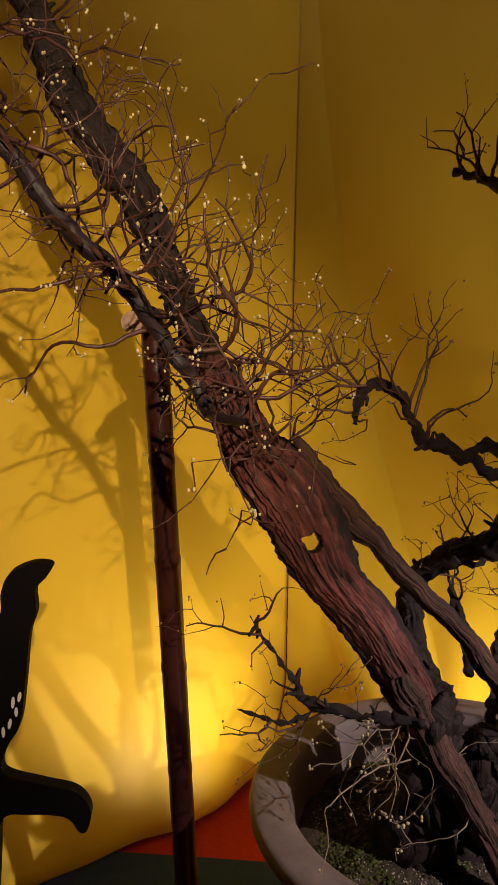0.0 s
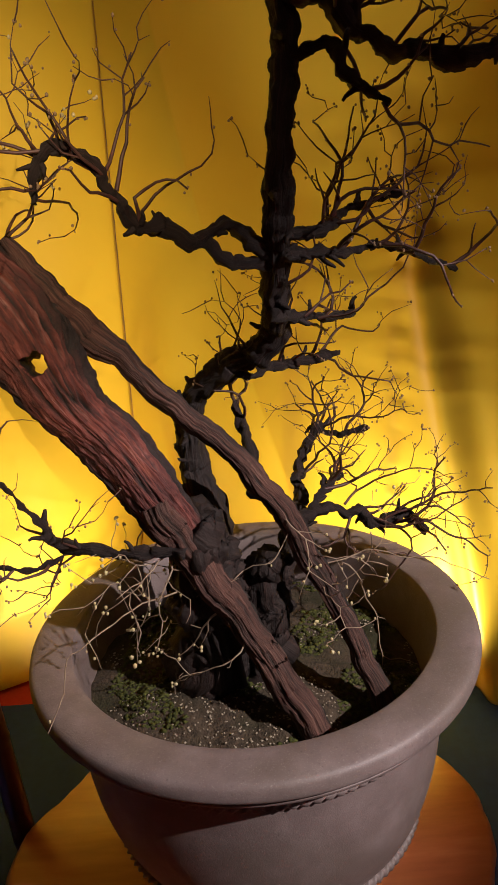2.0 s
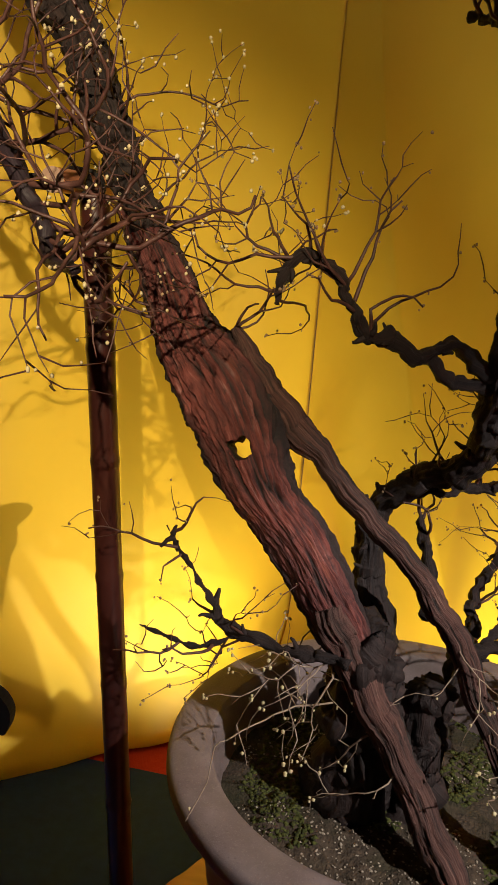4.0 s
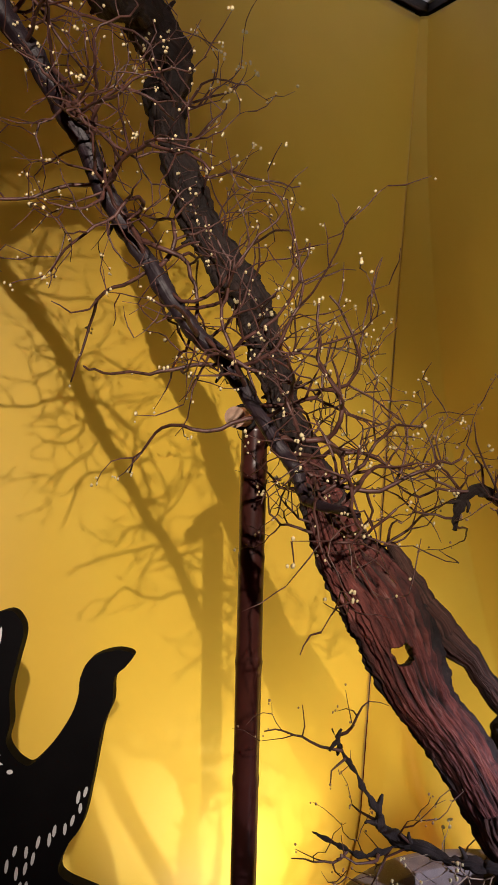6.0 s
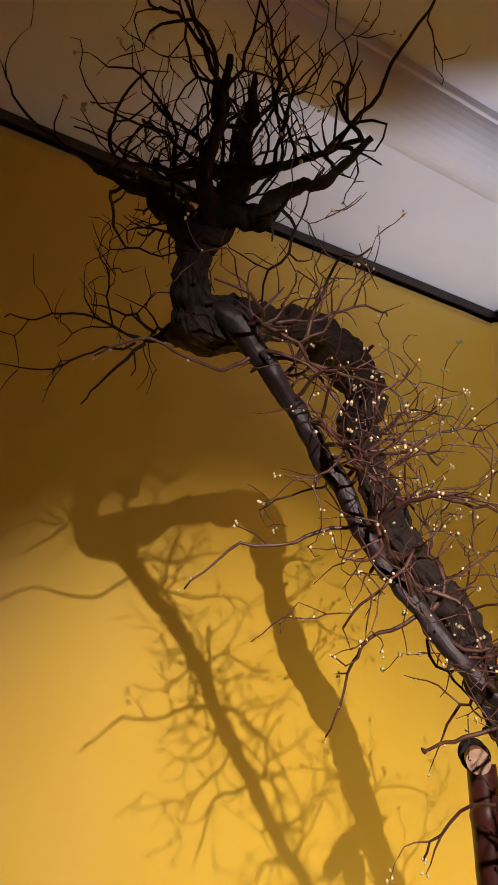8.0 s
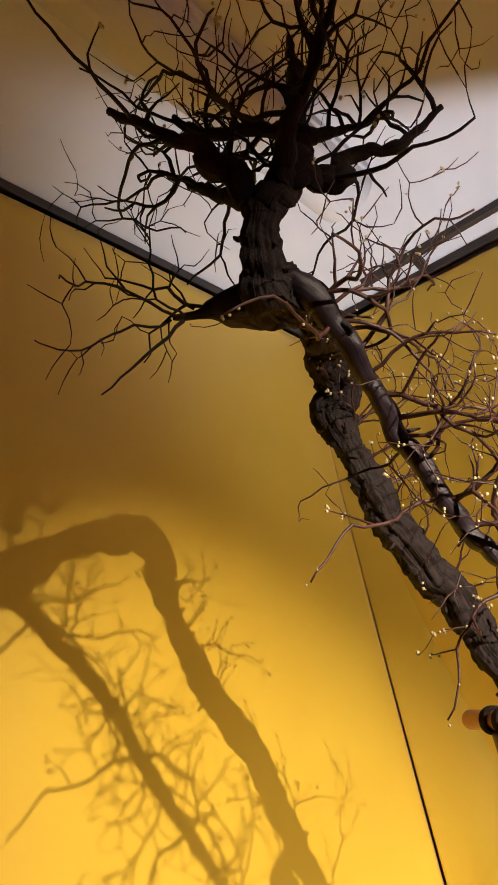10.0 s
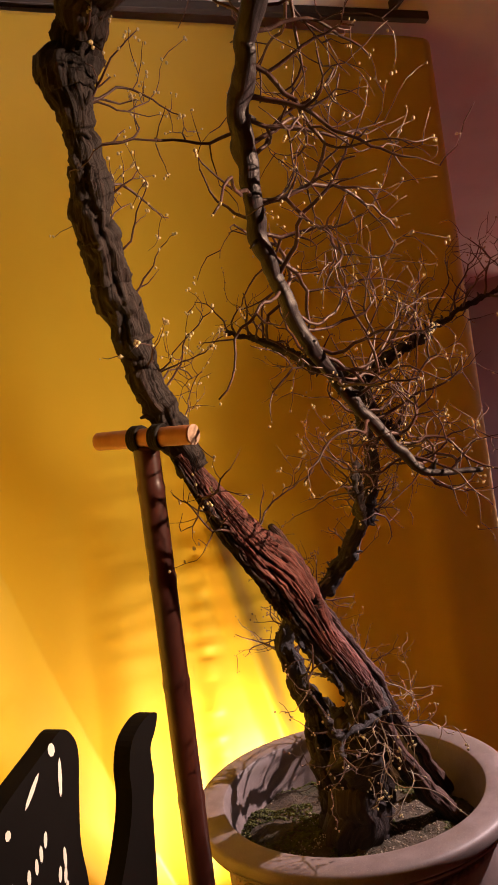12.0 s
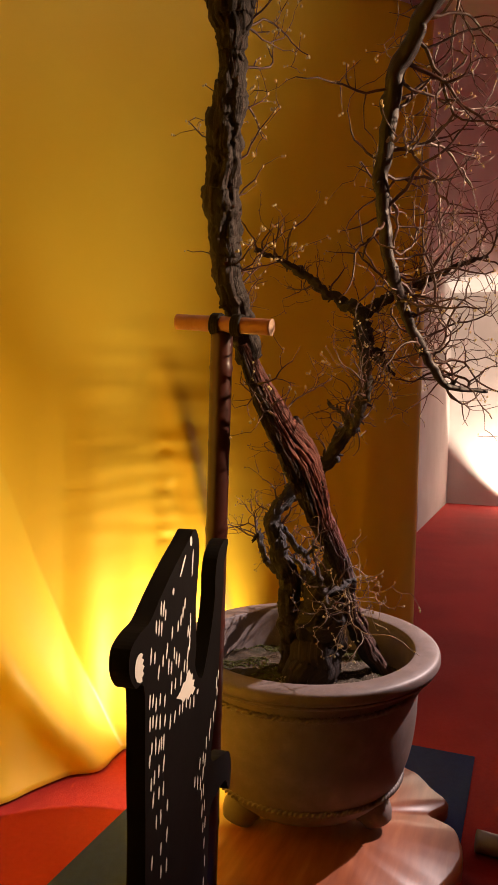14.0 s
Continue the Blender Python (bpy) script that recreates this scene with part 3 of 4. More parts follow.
# ---- things ----
def pot():
    """A round stoneware pot with a broad lip, two rope bands and three feet, leaning very slightly."""
    root = thing("bonsai_pot", (0.358, 1.173, 0.58), "large round grey-brown unglazed stoneware bonsai pot on a slab", "pot")
    root.rotation_euler = (-0.005, -0.041, 0)
    root.scale = (1.015, 1.015, 1.0)
    prof = [(0.262, -0.16), (0.272, -0.10), (0.282, -0.03), (0.289, -0.006), (0.296, 0.0), (0.325, 0.003), (0.345, 0.001), (0.3535, -0.004), (0.3565, -0.013), (0.3565, -0.023), (0.353, -0.028), (0.3475, -0.0295), (0.3465, -0.0325), (0.349, -0.035), (0.346, -0.041),
            (0.336, -0.0445), (0.318, -0.0475), (0.306, -0.056), (0.303, -0.075), (0.300, -0.12), (0.297, -0.18), (0.288, -0.25), (0.272, -0.31), (0.246, -0.365),
            (0.216, -0.400), (0.19, -0.415), (0.12, -0.418), (0.0, -0.418)]
    pr = spline(prof, 140)
    n = 128
    verts = [(r * math.cos(2 * math.pi * j / n) * (1 + 0.002 * noise.noise((j * 0.2, z * 9, 1))), r * math.sin(2 * math.pi * j / n), z) for r, z in pr for j in range(n)]
    faces = [(i * n + j, (i + 1) * n + j, (i + 1) * n + (j + 1) % n, i * n + (j + 1) % n) for i in range(len(pr) - 1) for j in range(n)]
    part("body", mesh("body", verts, faces, CERAMIC), root)
    for z, r, w in ((-0.085, 0.3035, 0.0065), (-0.345, 0.2585, 0.0075)):
        v, f, k, m = [], [], 720, 10
        for i in range(k):
            a = 2 * math.pi * i / k
            for j in range(m):
                b_ = 2 * math.pi * j / m
                rr = w * (1 + 0.32 * math.cos(2 * (b_ - a * 60)))
                v.append(((r + rr * math.cos(b_)) * math.cos(a), (r + rr * math.cos(b_)) * math.sin(a), z + rr * math.sin(b_)))
        f = [(i * m + j, ((i + 1) % k) * m + j, ((i + 1) % k) * m + (j + 1) % m, i * m + (j + 1) % m) for i in range(k) for j in range(m)]
        part("rope_band", mesh("rope_band", v, f, CERAMIC), root)
    for a in (20, 140, 260):
        rows = [(0.17 * math.cos(radians(a)), 0.17 * math.sin(radians(a)), -0.40, 0.050), (0.20 * math.cos(radians(a)), 0.20 * math.sin(radians(a)), -0.425, 0.052), (0.215 * math.cos(radians(a)), 0.215 * math.sin(radians(a)), -0.455, 0.038)]
        part("foot", limb("foot", rows, CERAMIC, 18, 0.006, 0.05, 0.03, 1.0, a), root)
    # soil
    v, f, n, rings = [], [], 96, 26
    for i in range(rings + 1):
        for j in range(n):
            r, a = 0.283 * i / rings, 2 * math.pi * j / n
            x, y = r * math.cos(a), r * math.sin(a)
            v.append((x, y, -0.105 + 0.035 * (1 - (i / rings) ** 2) + 0.014 * noise.noise((x * 16, y * 16, 1)) + 0.007 * noise.noise((x * 60, y * 60, 2))))
    f = [(i * n + j, i * n + (j + 1) % n, (i + 1) * n + (j + 1) % n, (i + 1) * n + j) for i in range(rings) for j in range(n)]
    ground = new("soil", mesh("soil", v, f, SOIL))
    ground.matrix_world = Matrix.Translation((0.358, 1.173, 0.58))
    tagged(ground, "dark damp soil filling the bonsai pot", "soil", kind="stuff")
    rng = random.Random(4)
    for name, mat, count, lo, hi, lab in (("grit", GRIT, 1500, 0.0011, 0.0028, "pale pumice grit scattered over the soil"), ("moss", MOSS, 4600, 0.002, 0.006, "patches of green moss on the soil")):
        v, f = [], []
        for _ in range(count * 4):
            a, r = rng.uniform(0, 2 * math.pi), 0.275 * math.sqrt(rng.random())
            x, y = r * math.cos(a), r * math.sin(a)
            patch = noise.noise((x * 9 + 3, y * 9, 7.0 if name == "moss" else 2.0))
            front = x < 0.12 and y < -0.06
            patch += (0.30 if front else -0.22) if name == "grit" else (-0.05 if front else 0.12)
            if patch < (0.08 if name == "moss" else -0.05) or len(v) > count * 6:
                continue
            z = -0.105 + 0.035 * (1 - (r / 0.283) ** 2) + 0.014 * noise.noise((x * 16, y * 16, 1)) + 0.007 * noise.noise((x * 60, y * 60, 2))
            o, k = len(v), rng.uniform(lo, hi)
            fl = 0.5 if name == "moss" else 0.8
            for dx, dy, dz in ((1, 0, 0), (-1, 0, 0), (0, 1, 0), (0, -1, 0), (0, 0, fl), (0, 0, -fl)):
                v.append((x + k * (dx + rng.uniform(-0.3, 0.3)), y + k * (dy + rng.uniform(-0.3, 0.3)), z + k * dz + k * 0.2))
            f += [(o + p, o + q, o + 4) if s else (o + q, o + p, o + 5) for p, q in ((0, 2), (2, 1), (1, 3), (3, 0)) for s in (True, False)]
        ob = new(name, mesh(name, v, f, mat))
        ob.matrix_world = Matrix.Translation((0.358, 1.173, 0.58))
        tagged(ob, lab, name, kind="stuff")


pot()


def slab_stand():
    """A thick slice of wood with its natural, wavy edge, on three blocks."""
    root = thing("slab_stand", (0.352, 1.148, 0.0), "thick glossy red-brown wooden slab with a natural wavy edge", "plant stand")
    n, v, f = 160, [], []
    def rad(a):
        return 0.425 + 0.045 * noise.noise((math.cos(a) * 1.3, math.sin(a) * 1.3, 2.2)) + 0.014 * noise.noise((math.cos(a) * 4, math.sin(a) * 4, 5)) - 0.07 * math.exp(-((math.sin((a - radians(-72)) / 2)) / 0.05) ** 2)
    levels = [(0.0, 0.105), (0.985, 0.108), (1.0, 0.103), (1.015, 0.092), (1.012, 0.062), (0.97, 0.040), (0.93, 0.034), (0.0, 0.034)]
    for k, z in levels:
        for j in range(n):
            a = 2 * math.pi * j / n
            r = rad(a) * k + (0.006 * noise.noise((math.cos(a) * 9, math.sin(a) * 9, z * 30)) if k > 0.5 else 0)
            v.append((r * 1.02 * math.cos(a), r * 0.94 * math.sin(a), z))
    f = [(i * n + j, (i + 1) * n + j, (i + 1) * n + (j + 1) % n, i * n + (j + 1) % n) for i in range(len(levels) - 1) for j in range(n)]
    part("slab", mesh("slab", v, f, SLAB), root)
    for a in (30, 150, 270):
        me = box("block", (0.09, 0.06, 0.034), DARKWOOD, 0.004, Matrix.Translation((0.27 * math.cos(radians(a)), 0.27 * math.sin(radians(a)), 0.0205)))
        part("block", me, root)


slab_stand()
sheet = new("felt_sheet", box("felt_sheet", (1.93, 0.955, 0.004), SHEET, 0.001))
sheet.location = (0.13, 1.235, 0.0025)
tagged(sheet, "dark blue felt sheet spread under the stand", "cloth sheet")


def prop():
    """A bamboo post with a lashed crosspiece that carries the leaning trunk."""
    foot, head = np.array((-0.107, 1.254, 0.007)), np.array((-0.187, 1.207, 1.371))
    root = thing("bamboo_prop", tuple(foot), "dark smoked bamboo post propping up the leaning trunk", "prop")
    rows = []
    for i in range(150):
        u = i / 149
        node = min(abs(u - k) for k in (0.04, 0.22, 0.40, 0.55, 0.70, 0.83, 0.945))
        rows.append((*((head - foot) * u), (0.0222 + 0.0006 * u) * (1 + 0.10 * math.exp(-(node / 0.004) ** 2)) + 0.0))
    part("post", limb("post", rows, BAMBOO, 20, 0.009, 0.02, 0.01, 1.0, 3), root)
    a, b_ = np.array((-0.199, 1.096, 1.376)) - foot, np.array((-0.197, 1.304, 1.393)) - foot
    d = (b_ - a) / np.linalg.norm(b_ - a)
    rows = [(*(a + d * s), 0.0165 + 0.0012 * math.exp(-((s - 0.075) / 0.006) ** 2)) for s in np.linspace(0, np.linalg.norm(b_ - a), 40)]
    bar = part("crosspiece", limb("crosspiece", rows, BAMBOO_CUT, 20, 0.005, 0.02, 0.01, 1.0, 8), root, "cut orange-brown bamboo crosspiece")
    bm = bmesh.new()
    bmesh.ops.create_circle(bm, segments=24, radius=0.0172)
    inner = bmesh.ops.inset_region(bm, faces=bmesh.ops.contextual_create(bm, geom=bm.edges[:])["faces"], thickness=0.0055)
    bmesh.ops.translate(bm, vec=(0, 0, -0.010), verts=[q for q in bm.verts if (q.co.xy).length < 0.013])
    bmesh.ops.transform(bm, matrix=Matrix.Translation(a - d * 0.0015) @ Vector(-d).to_track_quat("Z", "Y").to_matrix().to_4x4(), verts=bm.verts)
    part("cut_end", bm_mesh("cut_end", bm, BAMBOO_END), root, "pale hollow bamboo end")
    for s in (0.072, 0.118):
        c = a + d * s
        v, f, k, m = [], [], 160, 8
        side = np.cross(d, (0, 0, 1))
        side /= np.linalg.norm(side)
        upv = np.cross(side, d)
        for i in range(k):
            w = 2 * math.pi * 4 * i / (k - 1)
            ctr = c + d * (-0.010 + 0.020 * i / (k - 1)) + 0.0195 * (math.cos(w) * side + math.sin(w) * upv)
            ring = math.cos(w) * side + math.sin(w) * upv
            for j in range(m):
                q = 2 * math.pi * j / m
                v.append(ctr + 0.0032 * (math.cos(q) * ring + math.sin(q) * d))
        f = [(i * m + j, (i + 1) * m + j, (i + 1) * m + (j + 1) % m, i * m + (j + 1) % m) for i in range(k - 1) for j in range(m)]
        part("lashing", mesh("lashing", v, f, ROPE), root, "black palm rope lashing")


prop()

# ---- the plum tree ----
TRUNK = [(0.276, 1.052, 0.735, 0.016), (0.261, 1.056, 0.80, 0.031), (0.226, 1.061, 0.855, 0.039), (0.181, 1.075, 0.92, 0.040), (0.142, 1.082, 0.962, 0.042), (0.111, 1.087, 1.005, 0.050), (0.062, 1.108, 1.098, 0.062),
         (-0.008, 1.137, 1.176, 0.048), (-0.063, 1.172, 1.272, 0.034), (-0.122, 1.188, 1.357, 0.022)]
UPPER = [(-0.092, 1.182, 1.320, 0.025), (-0.141, 1.194, 1.42, 0.026), (-0.168, 1.201, 1.48, 0.028), (-0.193, 1.200, 1.54, 0.029), (-0.224, 1.196, 1.60, 0.034), (-0.270, 1.177, 1.66, 0.033), (-0.309, 1.154, 1.72, 0.030), (-0.338, 1.134, 1.78, 0.027), (-0.360, 1.123, 1.845, 0.025),
         (-0.373, 1.116, 1.90, 0.034), (-0.369, 1.108, 1.955, 0.037), (-0.388, 1.045, 1.998, 0.032), (-0.416, 0.96, 1.990, 0.030), (-0.447, 0.88, 1.973, 0.024), (-0.480, 0.838, 1.955, 0.023), (-0.513, 0.785, 1.925, 0.029), (-0.548, 0.735, 1.893, 0.034), (-0.564, 0.705, 1.912, 0.025), (-0.564, 0.684, 1.945, 0.019), (-0.556, 0.672, 1.982, 0.023)]
HANG = [(-0.568, 0.726, 1.905, 0.010), (-0.540, 0.728, 1.902, 0.018), (-0.515, 0.722, 1.892, 0.018), (-0.490, 0.728, 1.868, 0.016), (-0.467, 0.747, 1.838, 0.0140), (-0.439, 0.782, 1.795, 0.0135), (-0.408, 0.817, 1.75, 0.0135), (-0.379, 0.838, 1.70, 0.013), (-0.353, 0.849, 1.65, 0.0125), (-0.321, 0.860, 1.60, 0.012),
        (-0.280, 0.864, 1.55, 0.0115), (-0.245, 0.862, 1.50, 0.011), (-0.205, 0.857, 1.46, 0.0108), (-0.159, 0.848, 1.42, 0.0104), (-0.123, 0.834, 1.38, 0.0098), (-0.091, 0.816, 1.34, 0.009), (-0.060, 0.798, 1.30, 0.008), (-0.035, 0.767, 1.268, 0.006), (0.02, 0.70, 1.262, 0.004)]
SECOND = [(0.325, 1.195, 0.49, 0.0364), (0.31, 1.205, 0.62, 0.0291), (0.3, 1.207, 0.735, 0.0262), (0.278, 1.231, 0.835, 0.0211), (0.279, 1.25, 0.93, 0.0193), (0.336, 1.219, 0.988, 0.0186), (0.402, 1.167, 1.043, 0.0186), (0.404, 1.106, 1.129, 0.016), (0.406, 1.061, 1.202, 0.0173), (0.409, 1.036, 1.295, 0.0144), (0.416, 1.047, 1.384, 0.0154), (0.419, 1.059, 1.436, 0.0141), (0.421, 1.06, 1.475, 0.0154), (0.422, 1.06, 1.505, 0.0116)]
STRAND = [(0.06, 1.125, 1.200, 0.0070), (0.108, 1.116, 1.128, 0.0200), (0.150, 1.120, 1.076, 0.0225), (0.194, 1.123, 1.032, 0.0175), (0.267, 1.119, 0.957, 0.0152), (0.353, 1.115, 0.875, 0.0168), (0.399, 1.103, 0.814, 0.0176), (0.430, 1.095, 0.752, 0.0168), (0.484, 1.07, 0.649, 0.0152), (0.514, 1.047, 0.593, 0.0152), (0.55, 1.02, 0.50, 0.0192)]
ROOT = [(0.228, 1.060, 0.85, 0.031), (0.275, 1.053, 0.759, 0.028), (0.332, 1.044, 0.667, 0.024), (0.392, 1.014, 0.577, 0.0215), (0.437, 0.984, 0.507, 0.023), (0.46, 0.965, 0.465, 0.027)]
ROOT_B = [(0.265, 1.07, 0.80, 0.044), (0.28, 1.10, 0.70, 0.046), (0.295, 1.12, 0.60, 0.052), (0.305, 1.13, 0.48, 0.066)]
ROOT_C = [(0.365, 1.11, 0.72, 0.022), (0.375, 1.12, 0.62, 0.026), (0.385, 1.13, 0.48, 0.036)]

tree = thing("plum_bonsai", (0.30, 1.10, 0.50), "old leaning plum bonsai, bare twigs with pale buds, split red trunk", "bonsai tree")
BASE = np.array((0.30, 1.10, 0.50))


def local(rows):
    return [(x - BASE[0], y - BASE[1], z - BASE[2], r) for x, y, z, r in rows]


def tree_limb(name, rows, mat, label="", **kw):
    return part(name, limb(name, local(rows), mat, **kw), tree, label)


trunk = tree_limb("trunk", TRUNK, DEADWOOD, "reddish split trunk with a hole and peeling bark", around=160, step=0.003, rough=0.05, ridge=0.08, ridges=1.8, seed=2, crack_dark=0.9, fibre=0.26, flat=((-0.1, 0.97, -0.22), 0.66), rag=0.045, plates=0.07, face=(np.array((0.02, -0.97, 0.22)), 0.55))
# the hole through the split trunk
hole = np.array((0.088, 1.112, 1.034)) - BASE
way = np.array((-0.09, 1.07, -0.25))
way /= np.linalg.norm(way)
cut = new("hole_cutter", limb("hole_cutter", [(*(hole + way * s), 0.0125 + 0.07 * abs(s)) for s in (-0.16, -0.08, 0.0, 0.08, 0.16)], DEADWOOD, 22, 0.01, 0.3, 0.55, 1.5, 7))
cut.location = BASE
mod = trunk.modifiers.new("hole", "BOOLEAN")
mod.operation, mod.object, mod.solver = "DIFFERENCE", cut, "EXACT"
bpy.context.view_layer.update()
pierced = bpy.data.meshes.new_from_object(trunk.evaluated_get(bpy.context.evaluated_depsgraph_get()))
trunk.modifiers.clear()
trunk.data = pierced
bpy.data.objects.remove(cut)

tree_limb("strand", STRAND, ROOTBARK, "thin living strand of reddish brown bark", around=64, step=0.0028, rough=0.16, ridge=0.12, seed=11, crack_dark=0.7, fibre=0.18, wob=0.35, rag=0.07, plates=0.06, face=(np.array((-0.2, -0.9, 0.3)), 0.15))
tree_limb("root", ROOT, ROOTBARK, "", around=72, step=0.0028, rough=0.16, ridge=0.12, seed=21, crack_dark=0.6, fibre=0.18, wob=0.2, rag=0.06, plates=0.06, face=(np.array((0.1, -0.85, 0.5)), 0.05))
tree_limb("root", ROOT_B, DARKBARK, "", around=48, step=0.004, rough=0.25, ridge=0.22, seed=22, fibre=0.08, wob=0.6, plates=0.05, knots=0.5, rag=0.25)
tree_limb("root", ROOT_C, DARKBARK, "", around=40, step=0.004, rough=0.3, ridge=0.22, seed=23, fibre=0.08, wob=0.8, plates=0.05, knots=0.5, rag=0.25)
tree_limb("upper_trunk", UPPER, DARKBARK, "dark rough upper trunk bending back over itself", around=90, step=0.0035, rough=0.2, ridge=0.14, ridges=2.4, seed=31, knots=0.28, fibre=0.04, crack_dark=0.6, wob=0.3, plates=0.05, rag=0.20)
tree_limb("second_trunk", SECOND, DARKBARK, "dark crooked second trunk", around=64, step=0.0035, rough=0.2, ridge=0.13, ridges=2.2, seed=41, knots=0.9, fibre=0.04, crack_dark=0.6, wob=0.4, plates=0.05, rag=0.20)
tree_limb("hanging_branch", HANG, SMOOTHBARK, "long grey-violet hanging branch", around=24, step=0.003, rough=0.14, ridge=0.03, ridges=1.2, seed=51, knots=0.35, wob=0.5, rag=0.06)
tree_limb("burl", [(-0.545, 0.748, 1.895, 0.030), (-0.585, 0.765, 1.902, 0.027), (-0.615, 0.777, 1.908, 0.014), (-0.635, 0.782, 1.905, 0.006), (-0.665, 0.80, 1.915, 0.003)], DARKBARK, "", around=28, step=0.005, rough=0.3, ridge=0.2, seed=33, knots=0.5)

CROWN = [
    [(-0.556, 0.675, 1.975, 0.0189), (-0.588, 0.665, 2.025, 0.0148), (-0.625, 0.662, 2.058, 0.0125), (-0.668, 0.65, 2.075, 0.0070), (-0.725, 0.662, 2.125, 0.0031)],
    [(-0.556, 0.672, 1.975, 0.0198), (-0.518, 0.658, 2.026, 0.0164), (-0.507, 0.649, 2.075, 0.0148), (-0.492, 0.641, 2.144, 0.0094), (-0.485, 0.632, 2.225, 0.0039)],
    [(-0.548, 0.668, 1.992, 0.0090), (-0.510, 0.657, 2.006, 0.0140), (-0.466, 0.649, 1.995, 0.0140), (-0.44, 0.657, 2.034, 0.0101), (-0.38, 0.632, 2.03, 0.0062), (-0.325, 0.61, 2.065, 0.0031)],
    [(-0.545, 0.655, 1.995, 0.0135), (-0.533, 0.604, 2.02, 0.0094), (-0.508, 0.559, 2.05, 0.0062), (-0.478, 0.504, 2.105, 0.0031)],
    [(-0.507, 0.649, 2.07, 0.0117), (-0.545, 0.66, 2.088, 0.0086), (-0.6, 0.68, 2.102, 0.0062), (-0.64, 0.692, 2.15, 0.0031)],
    [(-0.558, 0.685, 1.99, 0.0135), (-0.58, 0.735, 2.055, 0.0086), (-0.612, 0.79, 2.13, 0.0055), (-0.645, 0.84, 2.205, 0.0031)],
    [(-0.505, 0.647, 2.06, 0.0117), (-0.452, 0.66, 2.08, 0.0070), (-0.4, 0.68, 2.115, 0.0039), (-0.345, 0.7, 2.155, 0.0023)],
]
for k, rows in enumerate(CROWN):
    tree_limb("crown_limb", rows, DARKBARK, "", around=20, step=0.0035, rough=0.4, ridge=0.18, seed=60 + k, knots=0.6, wob=1.3, plates=0.05, rag=0.16)
